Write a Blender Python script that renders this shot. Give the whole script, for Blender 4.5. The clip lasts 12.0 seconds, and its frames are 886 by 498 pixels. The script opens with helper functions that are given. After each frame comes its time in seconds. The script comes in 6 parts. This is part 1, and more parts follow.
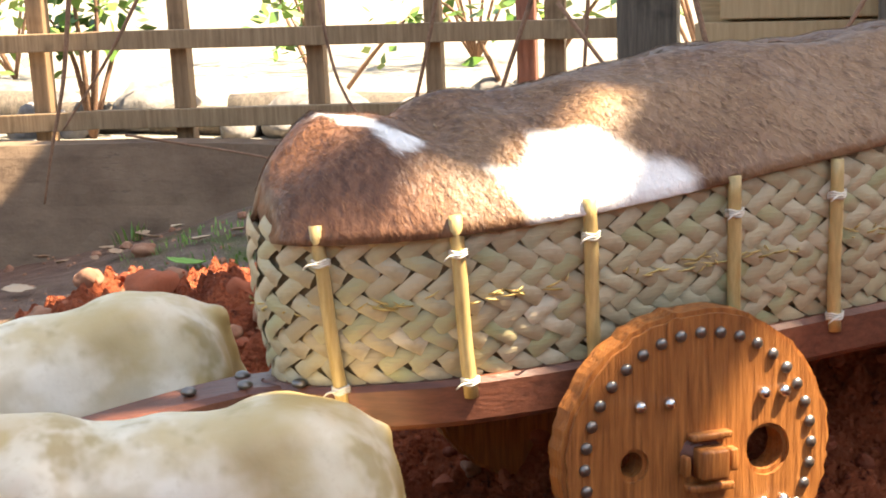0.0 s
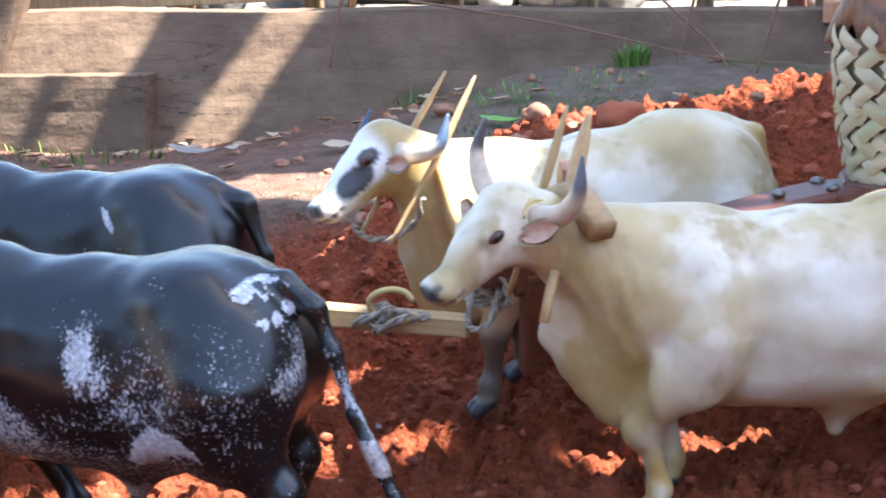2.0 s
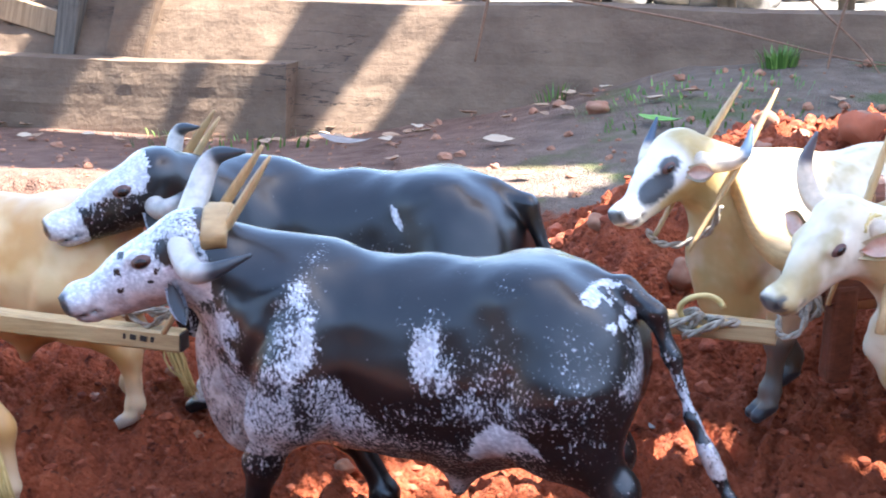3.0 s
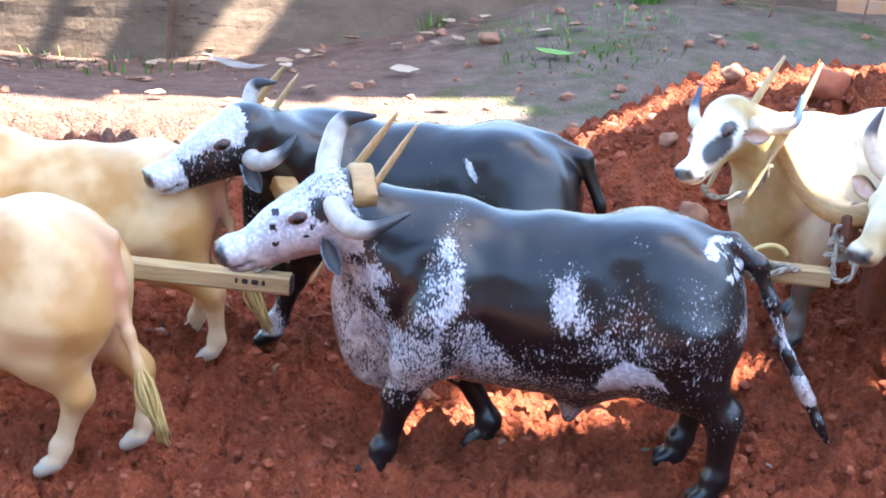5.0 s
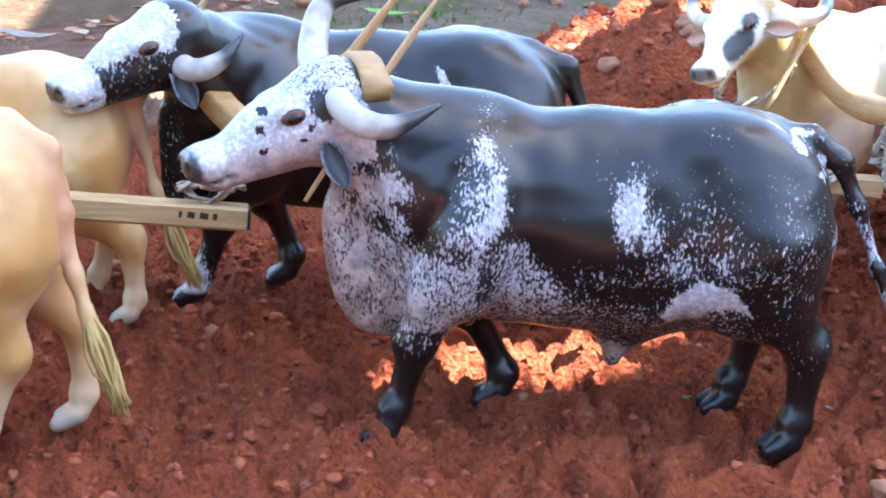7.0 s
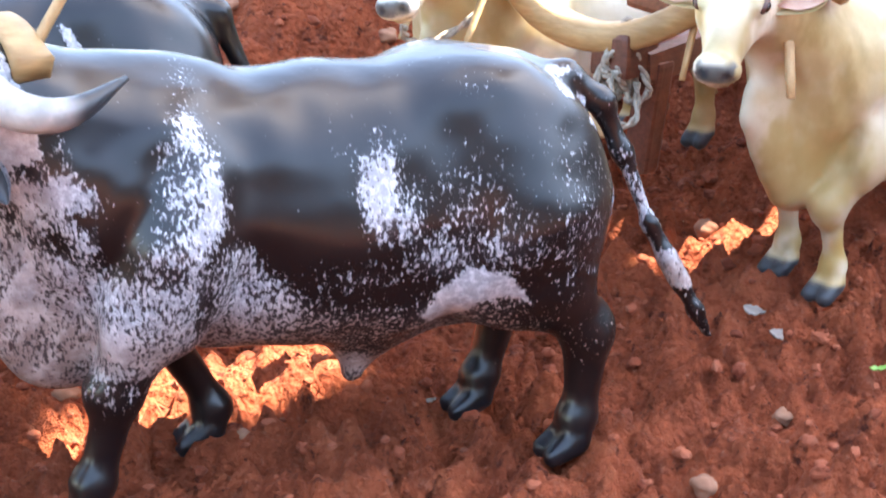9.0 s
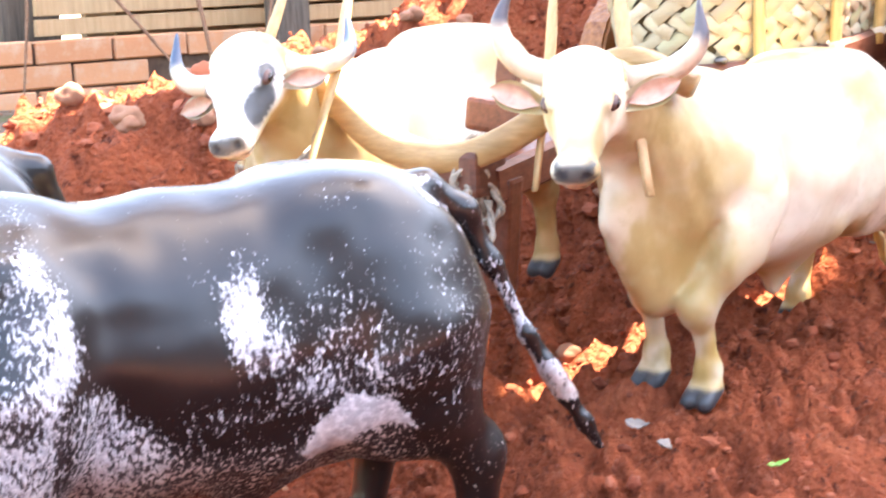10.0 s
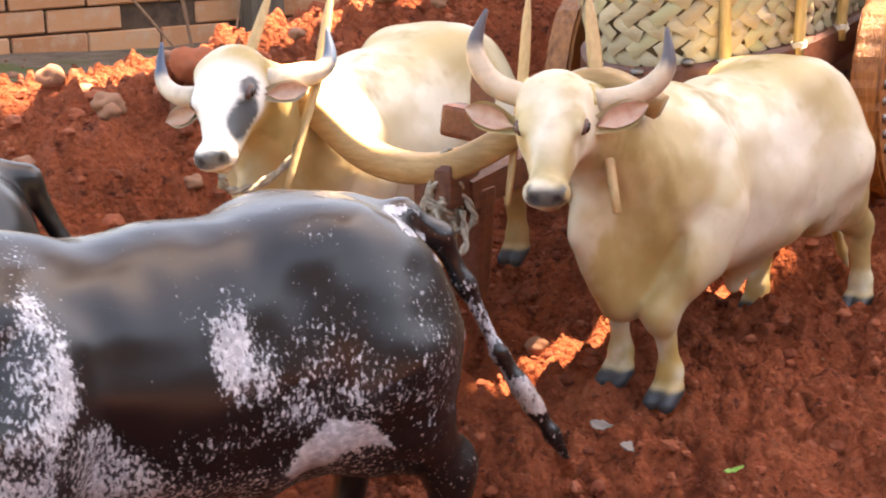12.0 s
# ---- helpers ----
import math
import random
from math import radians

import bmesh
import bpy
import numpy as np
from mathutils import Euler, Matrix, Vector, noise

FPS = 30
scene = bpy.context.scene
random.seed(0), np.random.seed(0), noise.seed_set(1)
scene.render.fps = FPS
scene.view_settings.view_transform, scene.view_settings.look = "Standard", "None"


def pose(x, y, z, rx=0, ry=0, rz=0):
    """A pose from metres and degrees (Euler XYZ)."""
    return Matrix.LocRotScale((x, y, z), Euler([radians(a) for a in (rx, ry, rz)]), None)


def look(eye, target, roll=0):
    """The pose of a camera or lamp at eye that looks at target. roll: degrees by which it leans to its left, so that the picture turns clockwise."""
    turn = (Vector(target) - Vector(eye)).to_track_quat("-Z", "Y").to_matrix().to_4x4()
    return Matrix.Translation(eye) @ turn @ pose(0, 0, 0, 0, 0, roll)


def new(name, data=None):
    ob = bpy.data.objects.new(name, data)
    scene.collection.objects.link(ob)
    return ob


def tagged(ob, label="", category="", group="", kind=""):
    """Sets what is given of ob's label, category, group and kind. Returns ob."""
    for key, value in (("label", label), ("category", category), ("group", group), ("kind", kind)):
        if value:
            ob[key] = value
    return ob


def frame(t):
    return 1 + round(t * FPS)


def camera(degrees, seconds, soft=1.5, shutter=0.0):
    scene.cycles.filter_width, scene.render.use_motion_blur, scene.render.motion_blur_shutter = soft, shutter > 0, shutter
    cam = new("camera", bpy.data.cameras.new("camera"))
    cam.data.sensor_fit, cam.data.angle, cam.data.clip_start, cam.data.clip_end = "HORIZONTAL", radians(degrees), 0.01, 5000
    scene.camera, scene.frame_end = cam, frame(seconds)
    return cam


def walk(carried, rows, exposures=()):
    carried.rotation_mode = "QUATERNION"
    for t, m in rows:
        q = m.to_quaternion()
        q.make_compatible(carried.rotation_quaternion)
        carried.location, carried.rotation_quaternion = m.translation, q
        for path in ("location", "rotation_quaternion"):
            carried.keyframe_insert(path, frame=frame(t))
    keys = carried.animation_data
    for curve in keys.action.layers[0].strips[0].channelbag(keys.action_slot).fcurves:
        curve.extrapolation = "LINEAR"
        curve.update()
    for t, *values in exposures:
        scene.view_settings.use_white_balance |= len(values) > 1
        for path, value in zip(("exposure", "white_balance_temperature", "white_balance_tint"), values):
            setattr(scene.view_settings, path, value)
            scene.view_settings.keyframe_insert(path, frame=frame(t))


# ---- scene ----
cam = camera(31.3, 12.0, 1.8, 0.2)
PATH = [
    (0, (1.11, -0.983, 0.677), (0.718, 0.949, 0.341), -1.4),
    (0.5, (1.059, -1.012, 0.645), (0.626, 0.913, 0.315), -1.5),
    (0.7, (1.016, -1.035, 0.64), (0.565, 0.88, 0.281), -1.7),
    (1, (0.923, -1.091, 0.623), (0.474, 0.82, 0.238), -1.3),
    (1.5, (0.809, -1.158, 0.609), (0.329, 0.738, 0.192), -1.5),
    (2, (0.678, -1.217, 0.627), (0.171, 0.661, 0.165), -1.5),
    (2.5, (0.546, -1.265, 0.638), (0.018, 0.606, 0.168), -0.8),
    (3, (0.428, -1.327, 0.658), (-0.125, 0.535, 0.18), -0.2),
    (3.5, (0.326, -1.371, 0.693), (-0.195, 0.492, 0.187), 0.5),
    (3.7, (0.285, -1.399, 0.702), (-0.2, 0.47, 0.18), 1.0),
    (5.3, (0.044, -1.582, 0.758), (-0.148, 0.307, 0.132), 2.8),
    (5.5, (0.023, -1.569, 0.75), (-0.159, 0.315, 0.105), 2.9),
    (6, (-0.091, -1.493, 0.622), (-0.2, 0.401, -0.01), 2.7),
    (6.5, (-0.143, -1.377, 0.573), (-0.17, 0.527, -0.038), 2.9),
    (6.7, (-0.18, -1.345, 0.543), (-0.138, 0.578, -0.007), 3.1),
    (8.3, (-0.325, -1.049, 0.575), (0.279, 0.77, 0.004), 5.7),
    (8.5, (-0.329, -1.015, 0.573), (0.345, 0.772, -0.024), 5.4),
    (9, (-0.33, -0.965, 0.499), (0.419, 0.791, -0.097), 2.1),
    (9.5, (-0.351, -0.879, 0.395), (0.495, 0.866, -0.095), -1.7),
    (10, (-0.342, -0.892, 0.429), (0.651, 0.808, 0.076), -2.3),
    (10.5, (-0.33, -0.926, 0.469), (0.725, 0.739, 0.129), -2.7),
    (11, (-0.327, -0.928, 0.478), (0.754, 0.699, 0.053), -2.2),
    (11.5, (-0.333, -0.92, 0.499), (0.742, 0.705, 0.048), -1.5),
    (12, (-0.366, -0.923, 0.514), (0.65, 0.739, 0.06), -1.5),
]
walk(cam, [(t, look(eye, target, roll)) for t, eye, target, roll in PATH],
     [(0.0, 2.25, 8700, 12), (0.5, 2.2, 7700, 12), (1.0, 2.15, 7200, 12), (1.5, 2.3, 6500, 11), (3.5, 3.05, 6200, 11), (6.0, 3.15, 6300, 8), (8.5, 3.40, 6800, 12),
      (9.5, 3.75, 7800, 12), (10.0, 4.0, 8200, 18), (10.5, 3.70, 8800, 20), (11.0, 3.10, 9900, 22), (12.0, 2.90, 10300, 22)])

# world, sun, exposure
SUN = Vector((0.45, -0.03, 0.89)).normalized()
world = bpy.data.worlds.new("sky")
scene.world = world
world.use_nodes = True
wn = world.node_tree.nodes
sky = wn.new("ShaderNodeTexSky")
sky.sky_type, sky.sun_disc = "NISHITA", False
sky.sun_elevation = math.asin(SUN.z)
sky.sun_rotation = math.atan2(SUN.x, SUN.y)
world.node_tree.links.new(sky.outputs[0], wn["Background"].inputs[0])
wn["Background"].inputs[1].default_value = 0.11
sun_lamp = bpy.data.lights.new("sun", "SUN")
sun_lamp.energy, sun_lamp.angle, sun_lamp.color = 5.0, radians(0.25), (1.0, 0.96, 0.90)
sun_ob = new("sun", sun_lamp)
sun_ob.rotation_euler = SUN.to_track_quat("Z", "Y").to_euler()


# ---------- node helpers ----------
class Mat:
    """A small builder of node materials on object or world position."""

    def __init__(self, name, rough=0.7, metal=0.0, spec=0.5):
        self.m = bpy.data.materials.new(name)
        self.m.use_nodes = True
        self.t = self.m.node_tree
        self.b = self.t.nodes["Principled BSDF"]
        self.b.inputs["Roughness"].default_value = rough
        self.b.inputs["Metallic"].default_value = metal
        self.b.inputs["Specular IOR Level"].default_value = spec
        self.co = self.t.nodes.new("ShaderNodeTexCoord").outputs["Object"]

    def n(self, kind):
        return self.t.nodes.new(kind)

    def l(self, a, b):
        self.t.links.new(a, b)

    def world_pos(self):
        return self.n("ShaderNodeNewGeometry").outputs["Position"]

    def scaled(self, vec, s):
        mp = self.n("ShaderNodeMapping")
        mp.inputs["Scale"].default_value = s
        self.l(vec, mp.inputs["Vector"])
        return mp.outputs[0]

    def noise(self, scale, detail=4.0, rough=0.55, vec=None):
        nd = self.n("ShaderNodeTexNoise")
        nd.inputs["Scale"].default_value = scale
        nd.inputs["Detail"].default_value = detail
        nd.inputs["Roughness"].default_value = rough
        self.l(vec if vec is not None else self.co, nd.inputs["Vector"])
        return nd.outputs[0]

    def voronoi(self, scale, vec=None, feature="F1"):
        nd = self.n("ShaderNodeTexVoronoi")
        nd.feature = feature
        nd.inputs["Scale"].default_value = scale
        self.l(vec if vec is not None else self.co, nd.inputs["Vector"])
        return nd.outputs[0]

    def ramp(self, fac, stops):
        nd = self.n("ShaderNodeValToRGB")
        els = nd.color_ramp.elements
        while len(els) < len(stops):
            els.new(0.5)
        for e, (p, c) in zip(els, stops):
            e.position = p
            e.color = (*c, 1) if len(c) == 3 else c
        self.l(fac, nd.inputs[0])
        return nd.outputs[0]

    def mix(self, fac, a, b, blend="MIX"):
        nd = self.n("ShaderNodeMix")
        nd.data_type, nd.blend_type = "RGBA", blend
        for sock, v in ((nd.inputs[0], fac), (nd.inputs[6], a), (nd.inputs[7], b)):
            if isinstance(v, (int, float)):
                sock.default_value = v
            elif isinstance(v, tuple):
                sock.default_value = (*v, 1)
            else:
                self.l(v, sock)
        return nd.outputs[2]

    def math(self, op, a, b=0.0, c=None):
        nd = self.n("ShaderNodeMath")
        nd.operation = op
        for sock, v in zip(nd.inputs, (a, b, c)):
            if v is None:
                continue
            if isinstance(v, (int, float)):
                sock.default_value = v
            else:
                self.l(v, sock)
        return nd.outputs[0]

    def smooth(self, v, lo, hi):
        nd = self.n("ShaderNodeMapRange")
        nd.interpolation_type = "SMOOTHSTEP"
        nd.inputs["From Min"].default_value = lo
        nd.inputs["From Max"].default_value = hi
        self.l(v, nd.inputs["Value"])
        return nd.outputs[0]

    def attr(self, name):
        nd = self.n("ShaderNodeAttribute")
        nd.attribute_name = name
        sp = self.n("ShaderNodeSeparateColor")
        self.l(nd.outputs["Color"], sp.inputs[0])
        return sp.outputs[0], sp.outputs[1], sp.outputs[2]

    def rand(self):
        return self.n("ShaderNodeObjectInfo").outputs["Random"]

    def island(self):
        return self.n("ShaderNodeNewGeometry").outputs["Random Per Island"]

    def color(self, c):
        if isinstance(c, tuple):
            self.b.inputs["Base Color"].default_value = (*c, 1)
        else:
            self.l(c, self.b.inputs["Base Color"])
        return self

    def rough(self, r):
        self.l(r, self.b.inputs["Roughness"])
        return self

    def bump(self, h, strength=0.4, dist=0.004):
        nd = self.n("ShaderNodeBump")
        nd.inputs["Strength"].default_value = strength
        nd.inputs["Distance"].default_value = dist
        self.l(h, nd.inputs["Height"])
        self.l(nd.outputs[0], self.b.inputs["Normal"])
        return self


def wood(name, dark, light, grain=(6, 60, 60), rough=0.6, bump=0.3, vary=0.0, world=False):
    w = Mat(name, rough)
    base = w.world_pos() if world else w.co
    v = w.scaled(base, grain)
    a = w.noise(3.0, 6, 0.65, v)
    b = w.noise(9.0, 3, 0.6)
    c = w.ramp(a, [(0.3, dark), (0.7, light)])
    c = w.mix(w.smooth(b, 0.55, 0.8), c, tuple(x * 0.6 for x in dark))
    if vary:
        c = w.mix(w.math("MULTIPLY", w.rand(), vary), c, dark)
    w.color(c)
    w.bump(a, bump, 0.003)
    return w.m


def earth(name):
    e = Mat(name, 0.95, spec=0.2)
    p = e.world_pos()
    big = e.noise(2.2, 4, 0.6, p)
    mid = e.noise(16, 6, 0.65, p)
    fine = e.noise(140, 5, 0.7, p)
    red = e.ramp(mid, [(0.25, (0.19, 0.041, 0.018)), (0.55, (0.40, 0.096, 0.040)), (0.8, (0.52, 0.155, 0.072))])
    red = e.mix(e.smooth(fine, 0.55, 0.85), red, (0.46, 0.19, 0.12))
    # dark spots of colour for the shade in crevices between crumbs
    red = e.mix(e.smooth(e.noise(48, 5, 0.7, p), 0.44, 0.31), red, (0.10, 0.022, 0.011))
    red = e.mix(e.math("MULTIPLY", e.smooth(e.noise(75, 4, 0.6, p), 0.60, 0.72), 0.55), red, (0.44, 0.15, 0.085))
    grey = e.ramp(mid, [(0.25, (0.15, 0.105, 0.075)), (0.6, (0.26, 0.20, 0.15)), (0.85, (0.36, 0.30, 0.24))])
    grey = e.mix(e.smooth(e.noise(5, 5, 0.6, p), 0.52, 0.66), grey, (0.13, 0.15, 0.06))
    sep = e.n("ShaderNodeSeparateXYZ")
    e.l(p, sep.inputs[0])
    x, y = sep.outputs[0], sep.outputs[1]
    # the red fill ends in an uneven line; packed grey-brown yard beyond it
    line = e.math("ADD", e.math("SUBTRACT", y, e.math("MULTIPLY", x, 0.10)), e.math("MULTIPLY", big, 0.5))
    line = e.math("SUBTRACT", line, e.math("MULTIPLY", e.smooth(x, -0.5, 0.2), 0.35))
    far = e.smooth(line, 1.45, 1.75)
    right = e.smooth(x, -0.75, 0.0)
    brown = e.ramp(mid, [(0.25, (0.14, 0.070, 0.046)), (0.7, (0.30, 0.175, 0.125))])
    yard = e.mix(right, brown, grey)
    c = e.mix(far, red, yard)
    # outer ground made brown instead of red, to cut red bounce light on the oxen
    ring = e.math("MAXIMUM", e.smooth(e.math("ABSOLUTE", x, 0.0), 2.0, 2.7), e.smooth(e.math("MULTIPLY", y, -1.0), 1.2, 1.8))
    c = e.mix(ring, c, brown)
    beyond = e.smooth(y, 3.02, 3.1)
    c = e.mix(beyond, c, e.ramp(mid, [(0.3, (0.30, 0.26, 0.20)), (0.7, (0.55, 0.50, 0.42))]))
    e.color(c)
    h = e.math("ADD", e.math("MULTIPLY", fine, 0.7), e.math("MULTIPLY", e.noise(60, 4, 0.7, p), 0.9))
    h = e.math("SUBTRACT", h, e.math("MULTIPLY", e.voronoi(130, p), 0.5))
    e.bump(h, 1.0, 0.018)
    return e.m


M_EARTH = earth("red_earth")
M_CLOD = (lambda e: (e.color(e.mix(e.smooth(e.noise(60, 4), 0.5, 0.75),
          e.ramp(e.island(), [(0.0, (0.15, 0.035, 0.018)), (0.6, (0.32, 0.085, 0.042)), (0.985, (0.38, 0.115, 0.060)), (1.0, (0.50, 0.28, 0.16))]),
          (0.30, 0.11, 0.065))), e.bump(e.noise(90, 5, 0.7), 0.6, 0.004), e.m)[-1])(Mat("earth_clod", 0.95, spec=0.2))
M_STONE = (lambda e: (e.color(e.ramp(e.noise(30, 5), [(0.3, (0.23, 0.090, 0.048)), (0.7, (0.40, 0.21, 0.125))])),
           e.bump(e.noise(70, 5), 0.5, 0.004), e.m)[-1])(Mat("stone", 0.85))
M_CARTWOOD = wood("red_brown_wood", (0.085, 0.026, 0.014), (0.19, 0.066, 0.036), rough=0.45)
M_WHEEL = wood("orange_brown_wood", (0.17, 0.050, 0.013), (0.50, 0.19, 0.052), (70, 4, 60), 0.42, 1.0)
M_YOKE = wood("pale_yellow_wood", (0.36, 0.205, 0.075), (0.56, 0.36, 0.16), (14, 14, 70), 0.45, 0.25)
M_PEG = wood("pale_peg_wood", (0.42, 0.26, 0.11), (0.60, 0.40, 0.19), (70, 70, 6), 0.55)
M_POLE = wood("pale_pole_wood", (0.40, 0.26, 0.11), (0.62, 0.44, 0.22), (5, 60, 60), 0.55)
M_STAKE = wood("yellow_cane", (0.40, 0.27, 0.10), (0.60, 0.44, 0.20), (70, 70, 5), 0.4, 0.2)
M_RAIL = wood("fence_timber", (0.19, 0.115, 0.055), (0.38, 0.25, 0.14), (2, 25, 25), 0.75)
M_POST = wood("fence_post_timber", (0.15, 0.085, 0.04), (0.33, 0.20, 0.105), (25, 25, 2), 0.75)
M_OLDPOST = wood("weathered_post", (0.055, 0.045, 0.035), (0.17, 0.135, 0.10), (30, 30, 2), 0.85, 0.8)
M_PLANK = wood("wall_plank", (0.36, 0.235, 0.115), (0.60, 0.43, 0.245), (2, 20, 30), 0.75, 0.5, 0.6)
M_DRIED = wood("dry_twig", (0.16, 0.075, 0.04), (0.30, 0.17, 0.10), (50, 50, 50), 0.8)
M_IRON = Mat("dark_steel", 0.38, 0.9).color((0.22, 0.20, 0.18)).m
M_STEEL = Mat("bright_steel", 0.25, 1.0).color((0.62, 0.60, 0.57)).m
M_TIE = Mat("white_cord", 0.7).color((0.66, 0.62, 0.52)).m
M_ROPE = (lambda e: (e.color(e.ramp(e.noise(160, 3), [(0.3, (0.22, 0.18, 0.13)), (0.7, (0.50, 0.44, 0.35))])),
          e.bump(e.noise(200, 3), 0.6, 0.002), e.m)[-1])(Mat("hemp_rope", 0.9))
M_LEATHER = (lambda e: (e.color(e.ramp(e.noise(60, 3), [(0.3, (0.30, 0.21, 0.12)), (0.7, (0.46, 0.36, 0.24))])), e.m)[-1])(Mat("pale_strap", 0.6))
M_HORNRING = Mat("horn_ring", 0.4).color((0.62, 0.47, 0.18)).m
M_STRAW = (lambda e: (e.color(e.ramp(e.island(), [(0, (0.40, 0.27, 0.08)), (1, (0.64, 0.48, 0.19))])), e.m)[-1])(Mat("straw", 0.7))
M_INK = Mat("black_ink", 0.6).color((0.03, 0.025, 0.02)).m


# ---------- mesh helpers ----------
def part(name, bm, material, parent=None, label="", smooth=True, kind="", at=None):
    """Link a bmesh as one mesh object, under a thing when a parent is given."""
    me = bpy.data.meshes.new(name)
    bm.to_mesh(me)
    bm.free()
    for m in (material if isinstance(material, (list, tuple)) else [material]):
        me.materials.append(m)
    if smooth:
        me.polygons.foreach_set("use_smooth", [True] * len(me.polygons))
    ob = new(name, me)
    if at is not None:
        ob.matrix_world = at
    if parent is not None:
        ob.parent = parent
    if label or kind:
        tagged(ob, label=label, kind=kind)
    return ob


def empty(name, m, label, category, group="", kind=""):
    e = new(name)
    e.empty_display_size = 0.05
    e.matrix_world = m
    return tagged(e, label, category, group, kind)


def mesh_np(name, verts, faces, material, smooth=True):
    me = bpy.data.meshes.new(name)
    me.from_pydata(verts if isinstance(verts, list) else verts.tolist(), [], faces if isinstance(faces, list) else faces.tolist())
    for m in (material if isinstance(material, (list, tuple)) else [material]):
        me.materials.append(m)
    if smooth:
        me.polygons.foreach_set("use_smooth", [True] * len(me.polygons))
    me.update()
    return me


def box_bm(bm, sx, sy, sz, m=None, bevel=0.0, seg=2, wobble=0.0, cuts=0):
    """A bevelled box centred at m, with hand-cut unevenness."""
    tmp = bmesh.new()
    bmesh.ops.create_cube(tmp, size=1.0)
    bmesh.ops.scale(tmp, vec=(sx, sy, sz), verts=tmp.verts)
    if cuts:
        long_edges = [e for e in tmp.edges if e.calc_length() > 0.5 * max(sx, sy, sz)]
        bmesh.ops.subdivide_edges(tmp, edges=long_edges, cuts=cuts, use_grid_fill=True)
    if bevel:
        sharp = [e for e in tmp.edges if len(e.link_faces) == 2 and e.calc_face_angle(0) > 0.5]
        bmesh.ops.bevel(tmp, geom=sharp, offset=bevel, segments=seg, affect="EDGES", profile=0.6)
    if wobble:
        off = Vector((random.random() * 50, random.random() * 50, 0))
        for v in tmp.verts:
            v.co += noise.noise_vector(v.co * (1.2 / max(0.02, min(sx, sy, sz) * 3)) + off) * wobble
    if m is not None:
        bmesh.ops.transform(tmp, matrix=m, verts=tmp.verts)
    join_bm(bm, tmp)


def join_bm(bm, tmp):
    me = bpy.data.meshes.new("join")
    tmp.to_mesh(me)
    tmp.free()
    bm.from_mesh(me)
    bpy.data.meshes.remove(me)


def spline(pts, n):
    """Catmull-Rom points through pts; rows may hold a radius as a fourth value."""
    p = np.array(pts, float)
    p = np.vstack([2 * p[0] - p[1], p, 2 * p[-1] - p[-2]])
    segs = len(p) - 3
    out = []
    for k in range(n):
        u = k / (n - 1) * segs
        i = min(int(u), segs - 1)
        f = u - i
        a, b, c, d = p[i:i + 4]
        out.append(0.5 * (2 * b + (c - a) * f + (2 * a - 5 * b + 4 * c - d) * f * f + (3 * b - a - 3 * c + d) * f ** 3))
    return np.array(out)


def tube_bm(bm, pts, n=16, sides=8, flat=1.0, twist=0.0):
    """A tapered tube along rows of x, y, z, radius."""
    s = spline(pts, n)
    up = Vector((0.13, 0.21, 0.97))
    rings = []
    for i in range(n):
        c = Vector(s[i, :3])
        d = Vector(s[min(i + 1, n - 1), :3] - s[max(i - 1, 0), :3]).normalized()
        a = d.cross(up)
        a = a.normalized() if a.length > 1e-4 else Vector((1, 0, 0))
        b = a.cross(d).normalized()
        up = b
        r = max(s[i, 3], 1e-4)
        rings.append([bm.verts.new(c + (a * math.cos(t) + b * math.sin(t) * flat) * r)
                      for t in (2 * math.pi * k / sides + twist * i for k in range(sides))])
    for r0, r1 in zip(rings, rings[1:]):
        for k in range(sides):
            bm.faces.new((r0[k], r0[(k + 1) % sides], r1[(k + 1) % sides], r1[k]))
    bm.faces.new(rings[0][::-1])
    bm.faces.new(rings[-1])


def cyl_bm(bm, r, depth, m, sides=24, r2=None, bevel=0.0):
    tmp = bmesh.new()
    bmesh.ops.create_cone(tmp, cap_ends=True, segments=sides, radius1=r, radius2=r if r2 is None else r2, depth=depth)
    if bevel:
        bmesh.ops.bevel(tmp, geom=[e for e in tmp.edges if e.calc_face_angle(0) > 0.8], offset=bevel, segments=2, affect="EDGES")
    bmesh.ops.transform(tmp, matrix=m, verts=tmp.verts)
    join_bm(bm, tmp)


# fractal noise on arrays
def lattice(ix, iy, iz, seed):
    h = (ix * 374761393 + iy * 668265263 + iz * 2147483647 + seed * 1274126177) & 0x7FFFFFFF
    h = ((h ^ (h >> 13)) * 1274126177) & 0x7FFFFFFF
    return ((h ^ (h >> 16)) & 0xFFFF) / 65535.0


def vnoise(x, y, z=0.0, seed=0):
    x, y, z = np.broadcast_arrays(np.asarray(x, float), np.asarray(y, float), np.asarray(z, float))
    i, j, k = (np.floor(a).astype(np.int64) for a in (x, y, z))
    u, v, w = x - i, y - j, z - k
    u, v, w = (a * a * (3 - 2 * a) for a in (u, v, w))
    out = 0
    for a in (0, 1):
        for b in (0, 1):
            for c in (0, 1):
                out = out + lattice(i + a, j + b, k + c, seed) * (u if a else 1 - u) * (v if b else 1 - v) * (w if c else 1 - w)
    return out * 2 - 1


def fbm(x, y, z=0.0, octaves=4, seed=0, gain=0.5):
    s, amp = 0, 1.0
    for o in range(octaves):
        s = s + amp * vnoise(np.asarray(x) * 2 ** o, np.asarray(y) * 2 ** o, np.asarray(z) * 2 ** o, seed + o)
        amp *= gain
    return s


def sstep(v, lo, hi):
    t = np.clip((np.asarray(v, float) - lo) / (hi - lo), 0, 1)
    return t * t * (3 - 2 * t)


